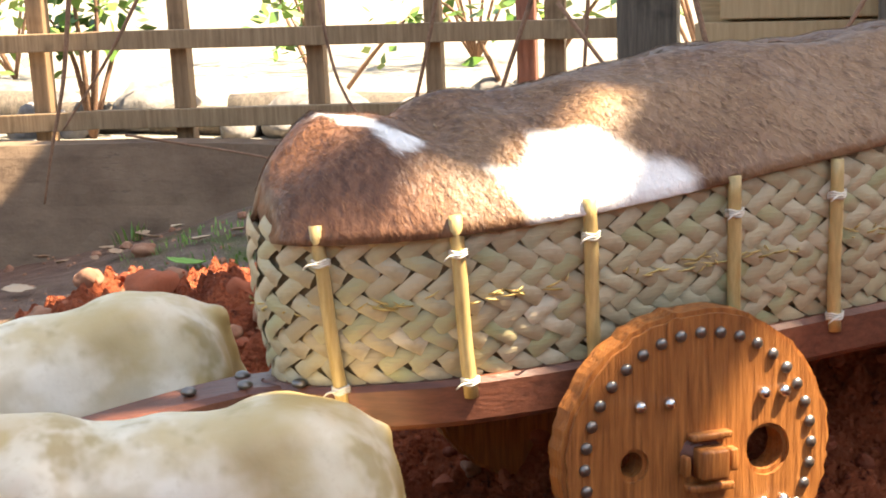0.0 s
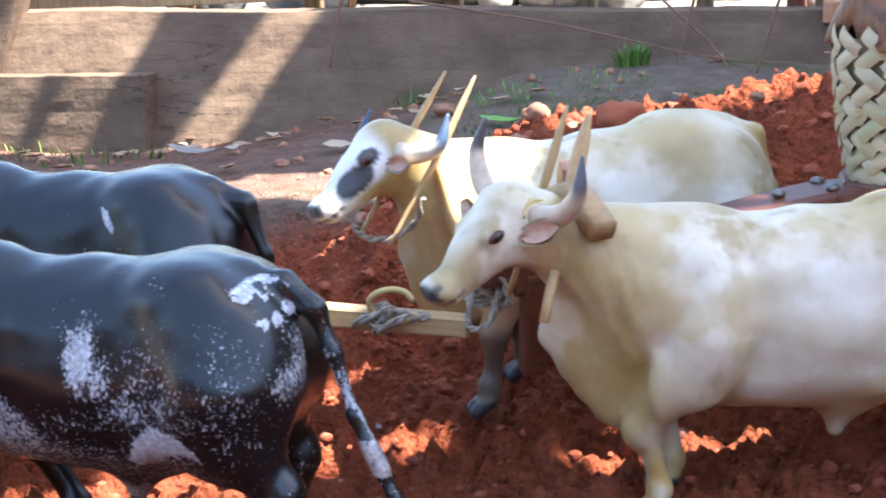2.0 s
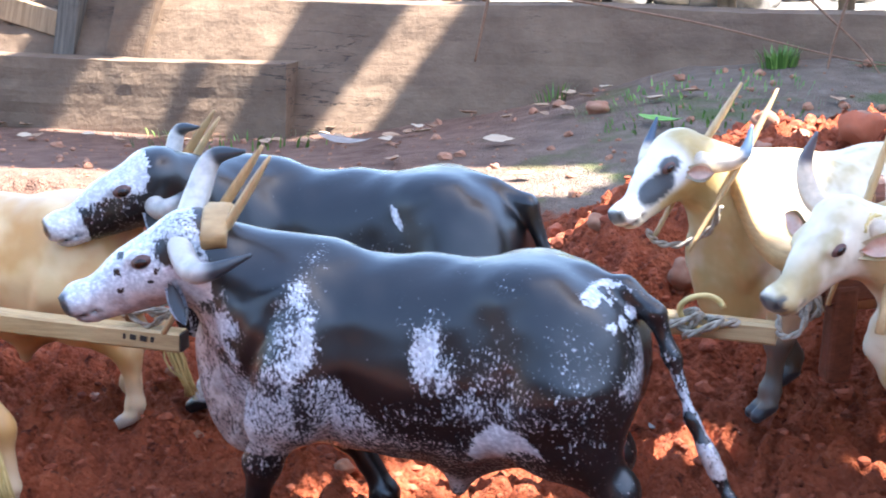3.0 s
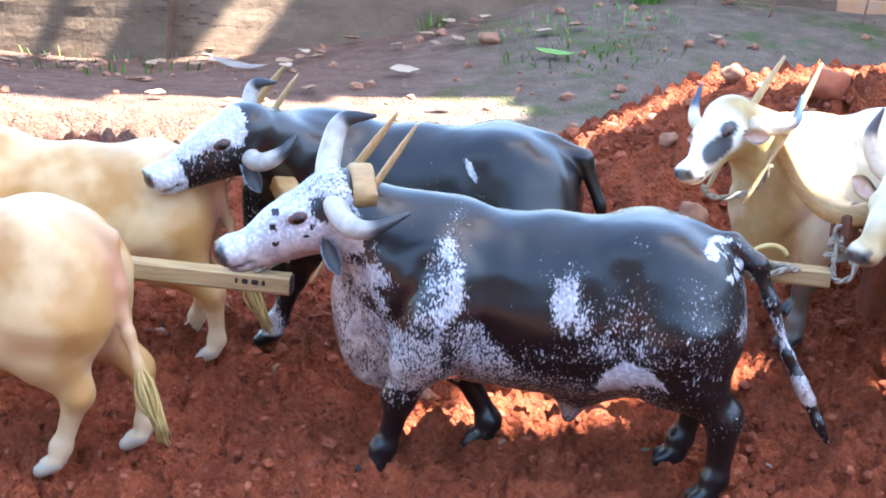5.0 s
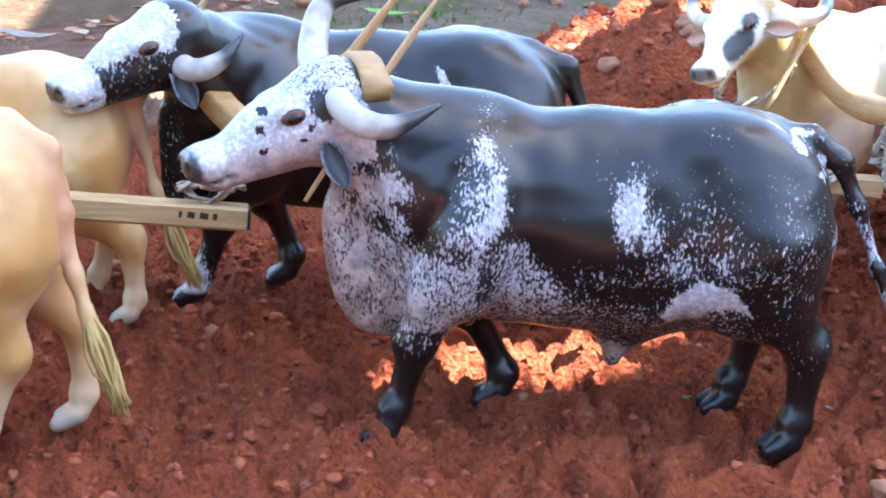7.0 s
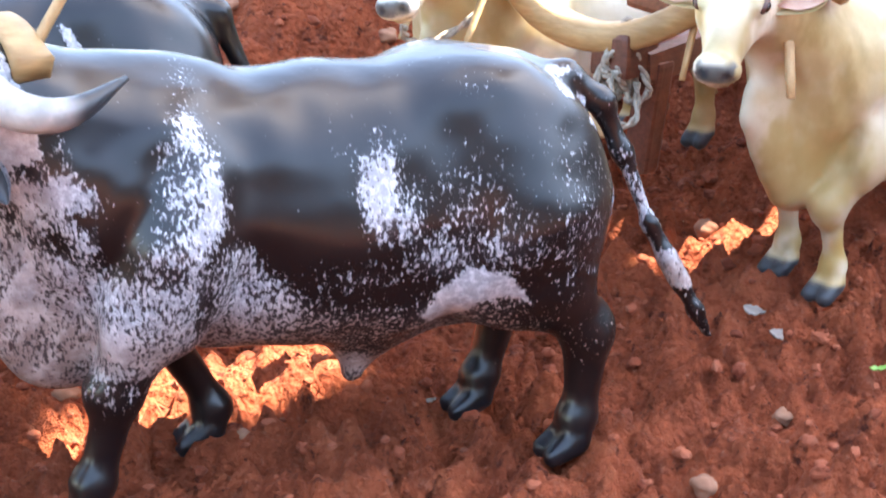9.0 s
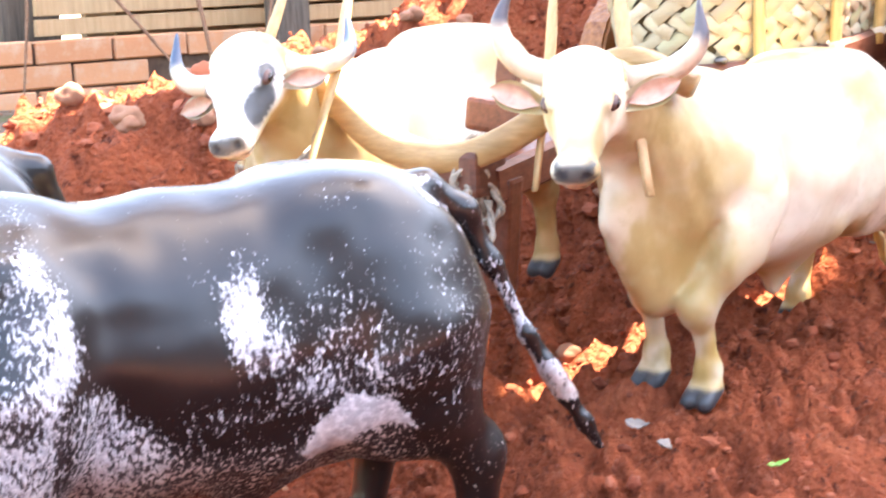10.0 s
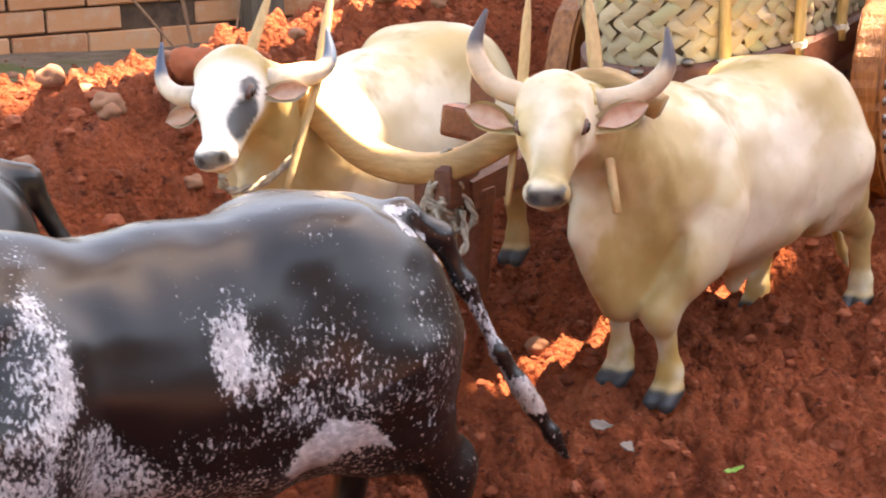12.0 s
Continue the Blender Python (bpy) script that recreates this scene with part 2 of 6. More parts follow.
# ---------- ground ----------
def height(x, y):
    """Smooth height of the ground: yard, ramp towards the cart, heap of fill, bank behind the wall."""
    x, y = np.asarray(x, float), np.asarray(y, float)
    ramp = np.interp(np.minimum(x, 1.3) + 0.9 * np.clip(y, -0.6, 0.5) - 0.27, [0, 0.37, 0.80, 1.10, 1.3], [0, 0.048, 0.072, 0.126, 0.136])
    ramp = ramp * (1 - sstep(y, 0.9, 1.7))
    crest = np.interp(x, [-0.22, -0.05, 0.05, 0.24, 0.42, 0.54, 0.71, 0.80, 0.88, 0.96, 1.05, 1.5, 2.2], [0, 0.075, 0.150, 0.222, 0.240, 0.246, 0.268, 0.290, 0.304, 0.300, 0.258, 0.20, 0.15])
    prof = sstep(y - 0.25 * np.clip(x, -0.2, 0.8), 0.38, 0.78) * (1 - sstep(y, 1.05, 1.85))
    far = np.interp(x, [-1.3, -1.0, -0.5, -0.14, 0.22, 1.0], [-0.115, -0.085, 0.02, 0.118, 0.148, 0.12]) * sstep(y, 1.5, 2.9)
    bank = 0.23 * sstep(y, 3.02, 3.10) * (y > 3.0)
    bank = np.where(y > 3.1, 0.23 - far, bank)
    return ramp + crest * prof + far + bank


def soil(x, y):
    """The ground with its crumbled relief."""
    z = height(x, y)
    loose = (1 - sstep(y + 0.25 * vnoise(x * 2, y * 2, seed=4), 1.35, 1.7))
    c = fbm(x * 9, y * 9, octaves=3, seed=11) * 0.014
    wx, wy = x + 0.02 * vnoise(x * 14, y * 14, seed=31), y + 0.02 * vnoise(x * 14, y * 14, seed=32)
    f = np.abs(vnoise(wx * 24, wy * 24, seed=5)) * 0.028 + np.abs(vnoise(wx * 47, wy * 47, seed=8)) * 0.025 + np.abs(vnoise(x * 88, y * 88, seed=9)) * 0.016
    return z + loose * (c + f - 0.025) + (1 - loose) * fbm(x * 6, y * 6, octaves=3, seed=3) * 0.006


def axis(lo, hi, step, far):
    inner = np.arange(lo, hi + 1e-6, step)
    g, out = step, []
    v = hi
    while v < far:
        g *= 1.22
        v += g
        out.append(v)
    g, low = step, []
    v = lo
    while v > -far:
        g *= 1.22
        v -= g
        low.append(v)
    return np.array(low[::-1] + list(inner) + out)


def build_ground():
    xs, ys = axis(-1.3, 1.5, 0.0058, 60), axis(-0.75, 1.6, 0.0058, 60)
    X, Y = np.meshgrid(xs, ys)
    Z = soil(X, Y)
    n, m = len(xs), len(ys)
    v = np.stack([X.ravel(), Y.ravel(), Z.ravel()], 1)
    i = np.arange(n * (m - 1)).reshape(m - 1, n)[:, :-1].ravel()
    f = np.stack([i, i + 1, i + n + 1, i + n], 1)
    me = bpy.data.meshes.new("ground")
    me.vertices.add(len(v))
    me.vertices.foreach_set("co", v.ravel())
    me.loops.add(f.size)
    me.loops.foreach_set("vertex_index", f.ravel())
    me.polygons.add(len(f))
    me.polygons.foreach_set("loop_start", np.arange(0, f.size, 4))
    me.polygons.foreach_set("loop_total", np.full(len(f), 4))
    me.polygons.foreach_set("use_smooth", np.ones(len(f), bool))
    me.materials.append(M_EARTH)
    me.update()
    tagged(new("ground", me), "loose red clay soil with packed grey-brown yard behind", "ground", kind="structure")


build_ground()


def lump(seed, sub=1):
    tmp = bmesh.new()
    bmesh.ops.create_icosphere(tmp, subdivisions=sub + 1, radius=1.0)
    off = Vector((seed * 3.7, seed * 1.3, 0))
    v = [list(p.co * (1 + 0.42 * noise.noise(p.co * 1.2 + off) + 0.16 * noise.noise(p.co * 2.6 + off))) for p in tmp.verts]
    f = [[q.index for q in p.verts] for p in tmp.faces]
    tmp.free()
    return np.array(v), np.array(f)


def scatter(name, material, count, area, sizes, label, category, seed, sub=1, sink=0.25):
    """Many small lumps on the soil as one body of stuff."""
    rng = np.random.default_rng(seed)
    shapes = [lump(seed + k, sub) for k in range(6)]
    vs, fs, base = [], [], 0
    xy = np.stack([rng.uniform(area[0], area[1], count), rng.uniform(area[2], area[3], count)], 1)
    zs = soil(xy[:, 0], xy[:, 1])
    for (x, y), z in zip(xy, zs):
        s = sizes[0] + (sizes[1] - sizes[0]) * rng.random() ** 6
        v, f = shapes[rng.integers(6)]
        a = rng.uniform(0, 6.28)
        r = np.array([[math.cos(a), -math.sin(a), 0], [math.sin(a), math.cos(a), 0], [0, 0, 1]])
        w = (v * np.array([1, rng.uniform(0.6, 1), rng.uniform(0.5, 0.9)]) * s) @ r.T
        vs.append(w + np.array([x, y, z + s * sink]))
        fs.append(f + base)
        base += len(v)
    me = mesh_np(name, np.vstack(vs), np.vstack(fs), material, False)
    return tagged(new(name, me), label, category, kind="stuff")


scatter("soil_clods", M_CLOD, 12000, (-1.1, 1.5, -0.75, 0.62), (0.0012, 0.0085), "small crumbled clods of red clay soil", "soil", 21)
scatter("heap_clods", M_CLOD, 3600, (-0.15, 1.6, 0.45, 1.35), (0.0022, 0.014), "clods of red clay on the heap", "soil", 22)
scatter("yard_gravel", M_STONE, 500, (-2.2, 0.8, 1.6, 2.85), (0.004, 0.02), "small pale gravel and crumbs on packed earth", "gravel", 23)


# ---------- oxen: each one moulded body ----------
def d_ell(P, c, r):
    q = (P - np.array(c)) / np.array(r)
    k0 = np.sqrt((q * q).sum(-1)) + 1e-9
    k1 = np.sqrt(((q / np.array(r)) ** 2).sum(-1)) + 1e-9
    return k0 * (k0 - 1.0) / k1


def d_cone(P, a, b, ra, rb):
    a, b = np.array(a), np.array(b)
    ab = b - a
    t = np.clip(((P - a) @ ab) / (ab @ ab), 0, 1)
    return np.sqrt(((P - a - t[..., None] * ab) ** 2).sum(-1)) - (ra + (rb - ra) * t)


def smin(a, b, k):
    h = np.clip(0.5 + 0.5 * (b - a) / k, 0, 1)
    return b * (1 - h) + a * h - k * h * (1 - h)


def surface_nets(fun, lo, hi, step):
    """A quad surface round the zero level of fun."""
    n = [int(math.ceil((h - l) / (4 * step))) * 4 + 1 for l, h in zip(lo, hi)]
    ax = [l + np.arange(k) * step for l, k in zip(lo, n)]
    C = fun(np.stack(np.meshgrid(*[a[::4] for a in ax], indexing="ij"), -1))
    D = C.repeat(4, 0).repeat(4, 1).repeat(4, 2)[:n[0], :n[1], :n[2]].copy()
    near = np.zeros(D.shape, bool)
    for i, j, k in np.argwhere(np.abs(C) < 6.5 * step) * 4:
        near[max(0, i - 4):i + 5, max(0, j - 4):j + 5, max(0, k - 4):k + 5] = True
    I = np.argwhere(near)
    D[near] = fun(I * step + np.array(lo))
    S = D < 0
    n = D.shape
    cs = [S[i:n[0] - 1 + i, j:n[1] - 1 + j, k:n[2] - 1 + k] for i in (0, 1) for j in (0, 1) for k in (0, 1)]
    tot = sum(c.astype(np.int8) for c in cs)
    act = (tot > 0) & (tot < 8)
    idx = -np.ones(act.shape, np.int64)
    idx[act] = np.arange(act.sum())
    I = np.argwhere(act)
    acc, cnt = np.zeros((len(I), 3)), np.zeros(len(I))
    corner = [(i, j, k) for i in (0, 1) for j in (0, 1) for k in (0, 1)]
    for a in corner:
        for b in corner:
            if sum(abs(p - q) for p, q in zip(a, b)) != 1 or a > b:
                continue
            da = D[I[:, 0] + a[0], I[:, 1] + a[1], I[:, 2] + a[2]]
            db = D[I[:, 0] + b[0], I[:, 1] + b[1], I[:, 2] + b[2]]
            x = (da < 0) != (db < 0)
            t = np.where(x, da / np.where(x, da - db, 1), 0)
            acc += np.where(x[:, None], np.array(a) + t[:, None] * (np.array(b) - np.array(a)), 0)
            cnt += x
    V = (I + acc / cnt[:, None]) * step + np.array(lo)
    F = []
    for d in range(3):
        u, w = (d + 1) % 3, (d + 2) % 3
        sl0, sl1 = [slice(1, -1)] * 3, [slice(1, -1)] * 3
        sl0[d], sl1[d] = slice(0, n[d] - 1), slice(1, n[d])
        a, b = S[tuple(sl0)], S[tuple(sl1)]
        E = np.argwhere(a != b)
        pos = E.copy()
        for q in range(3):
            if q != d:
                pos[:, q] += 1
        flip = b[tuple(E.T)]

        def cell(du, dw):
            c = pos.copy()
            c[:, u] += du
            c[:, w] += dw
            return idx[c[:, 0], c[:, 1], c[:, 2]]
        q = np.stack([cell(-1, -1), cell(0, -1), cell(0, 0), cell(-1, 0)], 1)
        q[flip] = q[flip][:, ::-1]
        F.append(q)
    F = np.vstack(F)
    return V, F[(F >= 0).all(1)]


def coat_material(name, kind):
    c = Mat(name, 0.42, spec=0.5)
    w, pink, dark = c.attr("coat")
    broad = c.noise(9, 3, 0.5)
    if kind in ("cream", "patch"):
        pale, warm = (0.68, 0.60, 0.425), (0.48, 0.315, 0.105)
        base = c.mix(c.smooth(broad, 0.40, 0.58), pale, (0.54, 0.42, 0.21))
        base = c.mix(c.math("MULTIPLY", c.smooth(c.noise(14, 3, 0.5), 0.48, 0.62), 0.8), base, (0.78, 0.71, 0.56))
        base = c.mix(c.math("MULTIPLY", c.smooth(c.noise(9, 4, 0.6, c.scaled(c.co, (1, 1, 0.7))), 0.50, 0.60), 0.85), base, (0.36, 0.26, 0.095))
        base = c.mix(c.math("MULTIPLY", c.smooth(c.noise(90, 3, 0.6), 0.50, 0.75), 0.35), base, (0.52, 0.42, 0.24))
        base = c.mix(pink, base, warm)
        base = c.mix(w, base, (0.80, 0.78, 0.72))
        hoof = (0.045, 0.05, 0.055)
    elif kind == "tan":
        base = c.mix(c.smooth(broad, 0.42, 0.58), (0.68, 0.465, 0.225), (0.52, 0.285, 0.092))
        base = c.mix(pink, base, (0.50, 0.23, 0.15))
        base = c.mix(w, base, (0.78, 0.68, 0.52))
        hoof = (0.50, 0.42, 0.32)
    else:
        base = c.mix(c.smooth(broad, 0.45, 0.7), (0.004, 0.004, 0.005), (0.009, 0.007, 0.007))
        hoof = (0.008, 0.010, 0.013)
    if kind in ("speckled", "black"):
        st = c.noise(1.0, 3, 0.6, c.scaled(c.co, (400, 400, 200)))
        st2 = c.noise(1.0, 3, 0.6, c.scaled(c.co, (110, 110, 60)))
        sp = c.math("ADD", c.math("MULTIPLY", st, 0.74), c.math("MULTIPLY", st2, 0.26))
        edge = c.math("SUBTRACT", sp, c.math("SUBTRACT", 0.71, c.math("MULTIPLY", w, 0.42)))
        # white paint flecks; the bluish-white colour also stands in for glints on them
        fleck = c.smooth(edge, -0.045, 0.080)
        pale = c.mix(pink, c.mix(c.smooth(c.noise(220, 3, 0.6), 0.4, 0.7), (0.40, 0.42, 0.46), (0.74, 0.77, 0.80)), c.mix(c.smooth(c.noise(60, 4, 0.6), 0.4, 0.65), (0.34, 0.25, 0.215), (0.60, 0.50, 0.45)))
        wash = c.math("MULTIPLY", c.smooth(w, 0.3, 0.85), 0.50)
        base = c.mix(wash, base, c.mix(pink, (0.16, 0.155, 0.175), (0.26, 0.185, 0.17)))
        base = c.mix(fleck, base, pale)
    c.color(c.mix(dark, base, hoof))
    if kind in ("speckled", "black"):
        c.b.inputs["Roughness"].default_value = 0.42
        c.b.inputs["Coat Weight"].default_value, c.b.inputs["Coat Roughness"].default_value = 1.0, 0.27
        c.b.inputs["Specular IOR Level"].default_value = 0.15
        c.bump(c.math("ADD", c.math("MULTIPLY", fleck, 0.45), c.math("ADD", c.math("MULTIPLY", c.noise(24, 3), 0.6), c.math("MULTIPLY", c.math("MULTIPLY", st, c.smooth(w, 0.1, 0.5)), 0.5))), 0.40, 0.004)
    else:
        c.bump(c.math("ADD", c.noise(30, 3), c.math("MULTIPLY", c.noise(160, 3), 0.15)), 0.25, 0.004)
    return c.m


def horn_material(name, base, tip, k):
    c = Mat(name, 0.33)
    u, _, _ = c.attr("coat")
    c.color(c.mix(c.smooth(u, k, 0.45 + 0.5 * k), c.mix(c.smooth(c.noise(60, 3), 0.4, 0.7), base, tuple(x * 0.7 for x in base)), tip))
    c.bump(c.noise(1.0, 2, 0.5, c.scaled(c.co, (160, 160, 160))), 0.2, 0.002)
    return c.m


M_HORN_PALE = horn_material("pale_horn", (0.62, 0.48, 0.34), (0.10, 0.09, 0.10), 0.62)
M_HORN_BLUE = horn_material("blue_tipped_horn", (0.62, 0.52, 0.40), (0.05, 0.08, 0.13), 0.55)
M_HORN_GREY = horn_material("grey_horn", (0.52, 0.49, 0.45), (0.030, 0.036, 0.042), 0.58)
M_EAR_PINK = (lambda e: (e.color(e.ramp(e.noise(70, 3), [(0.35, (0.52, 0.28, 0.20)), (0.65, (0.62, 0.43, 0.32))])), e.m)[-1])(Mat("pink_ear_skin", 0.5))
M_EAR_DARK = Mat("dark_ear_skin", 0.4).color((0.055, 0.06, 0.065)).m
M_EYE = Mat("brown_glass_eye", 0.08).color((0.02, 0.008, 0.005)).m
M_LID = Mat("dark_eyelid", 0.4).color((0.10, 0.045, 0.035)).m
M_NOSE = Mat("grey_muzzle", 0.35).color((0.10, 0.095, 0.095)).m


def gauss(P, c, r):
    q = (P - np.array(c)) / np.array(r)
    return np.exp(-(q * q).sum(-1))


class Ox:
    """Measures of one ox. Forward is -x, its left side (-y) faces the camera's side."""

    def __init__(self, kind, pattern, horns, ears, ear_coat, head=(-0.27, -0.01, 0.315), yaw=10, pitch=36, roll=0, scale=1.0, in_world=False, hs=1.0, slim=1.0,
                 legs=((-0.18, -0.045), (-0.085, 0.045), (0.185, -0.045), (0.14, 0.045)), knees=(0, 0), thin=1.0,
                 tail=((0.172, 0, 0.280), (0.208, 0, 0.262), (0.223, -0.004, 0.195), (0.240, -0.010, 0.130), (0.262, -0.016, 0.080)),
                 horn_mat=M_HORN_PALE, ear_mat=M_EAR_PINK):
        self.kind, self.pattern, self.horns, self.ears, self.ear_coat = kind, pattern, horns, ears, ear_coat
        self.head, self.yaw, self.pitch, self.roll, self.scale = head, yaw, pitch, roll, scale
        self.in_world, self.hs, self.slim = in_world, hs, slim
        self.legs, self.tail, self.horn_mat, self.ear_mat = legs, tail, horn_mat, ear_mat
        self.knees, self.thin = knees, thin


def build_ox(o, place, label):
    inv = (place @ Matrix.Scale(o.scale, 4)).inverted()
    turn = math.degrees(place.to_euler().z)
    if o.in_world:
        o.head, o.yaw = tuple(inv @ Vector(o.head)), o.yaw - turn
    H = Matrix.Translation(o.head) @ Matrix.Rotation(radians(o.yaw), 4, "Z") @ Matrix.Rotation(radians(-o.pitch), 4, "Y") @ Matrix.Rotation(radians(o.roll), 4, "X") @ Matrix.Scale(o.hs, 4)
    Hi = np.array(H.inverted())
    Hn = np.array(H)

    def hp(x, y, z):
        return tuple(H @ Vector((x, y, z)))

    poll = hp(0.052, 0, -0.010)

    def solid(P):
        # trunk
        d = d_ell(P, (0.015, 0, 0.196), (0.170, 0.080, 0.102))
        d = smin(d, d_ell(P, (-0.115, 0, 0.206), (0.085, 0.058, 0.090)), 0.05)
        d = smin(d, d_ell(P, (0.128, 0, 0.214), (0.085, 0.070, 0.088)), 0.05)
        d = smin(d, d_ell(P, (-0.135, 0, 0.272), (0.050, 0.024, 0.026)), 0.045)
        d = smin(d, d_ell(P, (-0.165, 0, 0.150), (0.042, 0.031, 0.060)), 0.05)
        for s in (-1, 1):
            d = smin(d, d_ell(P, (0.105, 0.043 * s, 0.278), (0.030, 0.018, 0.016)), 0.03)
            d = smin(d, d_ell(P, (-0.110, 0.058 * s, 0.200), (0.038, 0.020, 0.075)), 0.03)
            d = smin(d, d_ell(P, (0.142, 0.048 * s, 0.195), (0.060, 0.034, 0.085)), 0.035)
        # neck and dewlap
        d = smin(d, d_cone(P, (-0.130, 0, 0.222), poll, 0.068, 0.040 * o.hs), 0.035)
        thr = (0.5 * (poll[0] - 0.16), 0.5 * poll[1], 0.5 * (poll[2] - 0.05 + 0.125))
        q = P.copy()
        q[..., 1] = (q[..., 1] - thr[1] * np.clip((-0.13 - P[..., 0]) / 0.06, 0, 1)) * 2.4
        d = smin(d, d_cone(q, (-0.180, 0, 0.128), (thr[0], 0, thr[2]), 0.036, 0.040) * 0.75, 0.03)
        # belly fold
        d = smin(d, d_cone(P, (0.045, 0, 0.120), (0.034, 0, 0.068), 0.030, 0.009), 0.03)
        d = smin(d, d_cone(P, (0.045, 0, 0.115), (0.110, 0, 0.122), 0.018, 0.016), 0.03)
        # legs
        for n, (lx, ly) in enumerate(o.legs):
            s = -1 if ly < 0 else 1
            if n < 2:
                kn = (0.45 * lx - 0.068 + o.knees[n], ly, 0.098)
                arm = 0.5 * (kn[0] - 0.112)
                d = smin(d, d_cone(P, (-0.112, 0.056 * s, 0.190), (0.6 * arm - 0.045, 0.056 * s, 0.146), 0.037, 0.030), 0.014)
                d = smin(d, d_cone(P, (0.6 * arm - 0.047, 0.055 * s, 0.152), kn, 0.0295, 0.0172), 0.008)
                d = smin(d, d_ell(P, (arm - 0.012, 0.066 * s, 0.148), (0.017, 0.012, 0.036)), 0.012)
                d = d + 0.0045 * np.exp(-((P[..., 0] + 0.074 - 0.35 * (P[..., 2] - 0.15)) / 0.009) ** 2 - ((P[..., 2] - 0.150) / 0.038) ** 2) * (P[..., 1] * s > 0.03)
                d = smin(d, d_cone(P, kn, (lx + 0.010, ly, 0.032), 0.0150 * o.slim, 0.0112 * o.slim), 0.012)
                d = smin(d, d_ell(P, (kn[0] - 0.004, ly, 0.092), (0.0178 * o.slim, 0.0160 * o.slim, 0.018)), 0.010)
            else:
                th, hk = (0.148, 0.044 * s, 0.185), (0.62 * lx + 0.084, ly, 0.098)
                mid = (0.5 * (th[0] + hk[0]) - 0.014, ly, 0.146)
                d = smin(d, d_cone(P, th, mid, 0.054, 0.032), 0.026)
                d = smin(d, d_cone(P, mid, hk, 0.029, 0.0165), 0.016)
                d = smin(d, d_ell(P, (hk[0] + 0.004, ly, hk[2] + 0.006), (0.011, 0.010, 0.018)), 0.012)
                d = smin(d, d_cone(P, (0.062, 0.048 * s, 0.132), (0.118, 0.052 * s, 0.172), 0.013, 0.020), 0.022)
                d = smin(d, d_cone(P, hk, (lx + 0.010, ly, 0.032), 0.0175 * o.slim, 0.0122 * o.slim), 0.012)
            d = smin(d, d_ell(P, (lx + 0.007, ly, 0.030), (0.016 * o.slim, 0.017 * o.slim, 0.014)), 0.010)
            hoof = smin(d_cone(P, (lx + 0.004, ly - 0.0075, 0.015), (lx - 0.014, ly - 0.009, 0.004), 0.0125 * o.slim, 0.0085),
                        d_cone(P, (lx + 0.004, ly + 0.0075, 0.015), (lx - 0.014, ly + 0.009, 0.004), 0.0125 * o.slim, 0.0085), 0.003)
            d = smin(d, hoof, 0.006)
        # tail
        t = o.tail
        rad = np.interp(np.linspace(0, 1, len(t)), [0, 0.25, 0.5, 0.75, 1], [0.0125, 0.0100, 0.0078, 0.0066, 0.0060]) * o.thin
        for (a, b, ra, rb) in zip(t, t[1:], rad, rad[1:]):
            d = smin(d, d_cone(P, a, b, ra, rb), 0.010)
        e = Vector(t[-1]) + (Vector(t[-1]) - Vector(t[-2])).normalized() * 0.024
        tip = Vector(t[-1]) + (Vector(t[-1]) - Vector(t[-2])).normalized() * 0.048
        d = smin(d, d_cone(P, t[-1], tuple(e), 0.0058, 0.0064), 0.006)
        d = smin(d, d_cone(P, tuple(e), tuple(tip), 0.0064, 0.003), 0.005)
        # muscles and hollows of the moulding
        ay, x, z = np.abs(P[..., 1]), P[..., 0], P[..., 2]
        flank = sstep(ay, 0.03, 0.06)
        d = d + 0.0032 * np.exp(-((x + 0.060 + 0.16 * (z - 0.20)) / 0.022) ** 2) * sstep(z, 0.11, 0.16) * (1 - sstep(z, 0.25, 0.29)) * flank
        d = d + 0.0030 * np.exp(-((x - 0.080) / 0.026) ** 2 - ((z - 0.235) / 0.040) ** 2) * flank
        d = d + 0.0028 * np.exp(-((x - 0.088 - 0.25 * (z - 0.15)) / 0.011) ** 2) * sstep(z, 0.10, 0.13) * (1 - sstep(z, 0.19, 0.23)) * flank
        d = d + 0.0040 * np.exp(-((x + 0.150 - 0.5 * (z - 0.19)) / 0.010) ** 2) * sstep(z, 0.12, 0.16) * (1 - sstep(z, 0.24, 0.28)) * sstep(ay, 0.02, 0.045)
        d = d + 0.0009 * np.sin((x + 0.15 * z) * 165) * np.exp(-((x - 0.02) / 0.045) ** 2 - ((z - 0.20) / 0.05) ** 2) * flank * 0.5
        d = d - 0.0026 * fbm(P[..., 0] * 22, P[..., 1] * 22, P[..., 2] * 22, 2, seed=51) * sstep(z, 0.05, 0.12)
        d = d - 0.0016 * (1 - np.abs(np.sin((x * 0.92 + 0.36 * z) * 150 + 2.2 * fbm(x * 16, P[..., 1] * 9, z * 16, 2, seed=57)))) * sstep(-x, 0.150, 0.185) * sstep(z, 0.10, 0.15) * (1 - sstep(z, 0.24, 0.28))
        # head, in its own frame: nose towards -x
        Q = P @ Hi[:3, :3].T + Hi[:3, 3]
        h = d_ell(Q, (0.028, 0, -0.014), (0.038, 0.035, 0.031))
        h = smin(h, d_ell(Q, (-0.004, 0, -0.012), (0.040, 0.030, 0.029)), 0.02)
        h = smin(h, d_cone(Q, (0.008, 0, -0.017), (-0.072, 0, -0.020), 0.0275, 0.0180), 0.02)
        h = smin(h, d_ell(Q, (-0.079, 0, -0.020), (0.018, 0.0265, 0.0190)), 0.010)
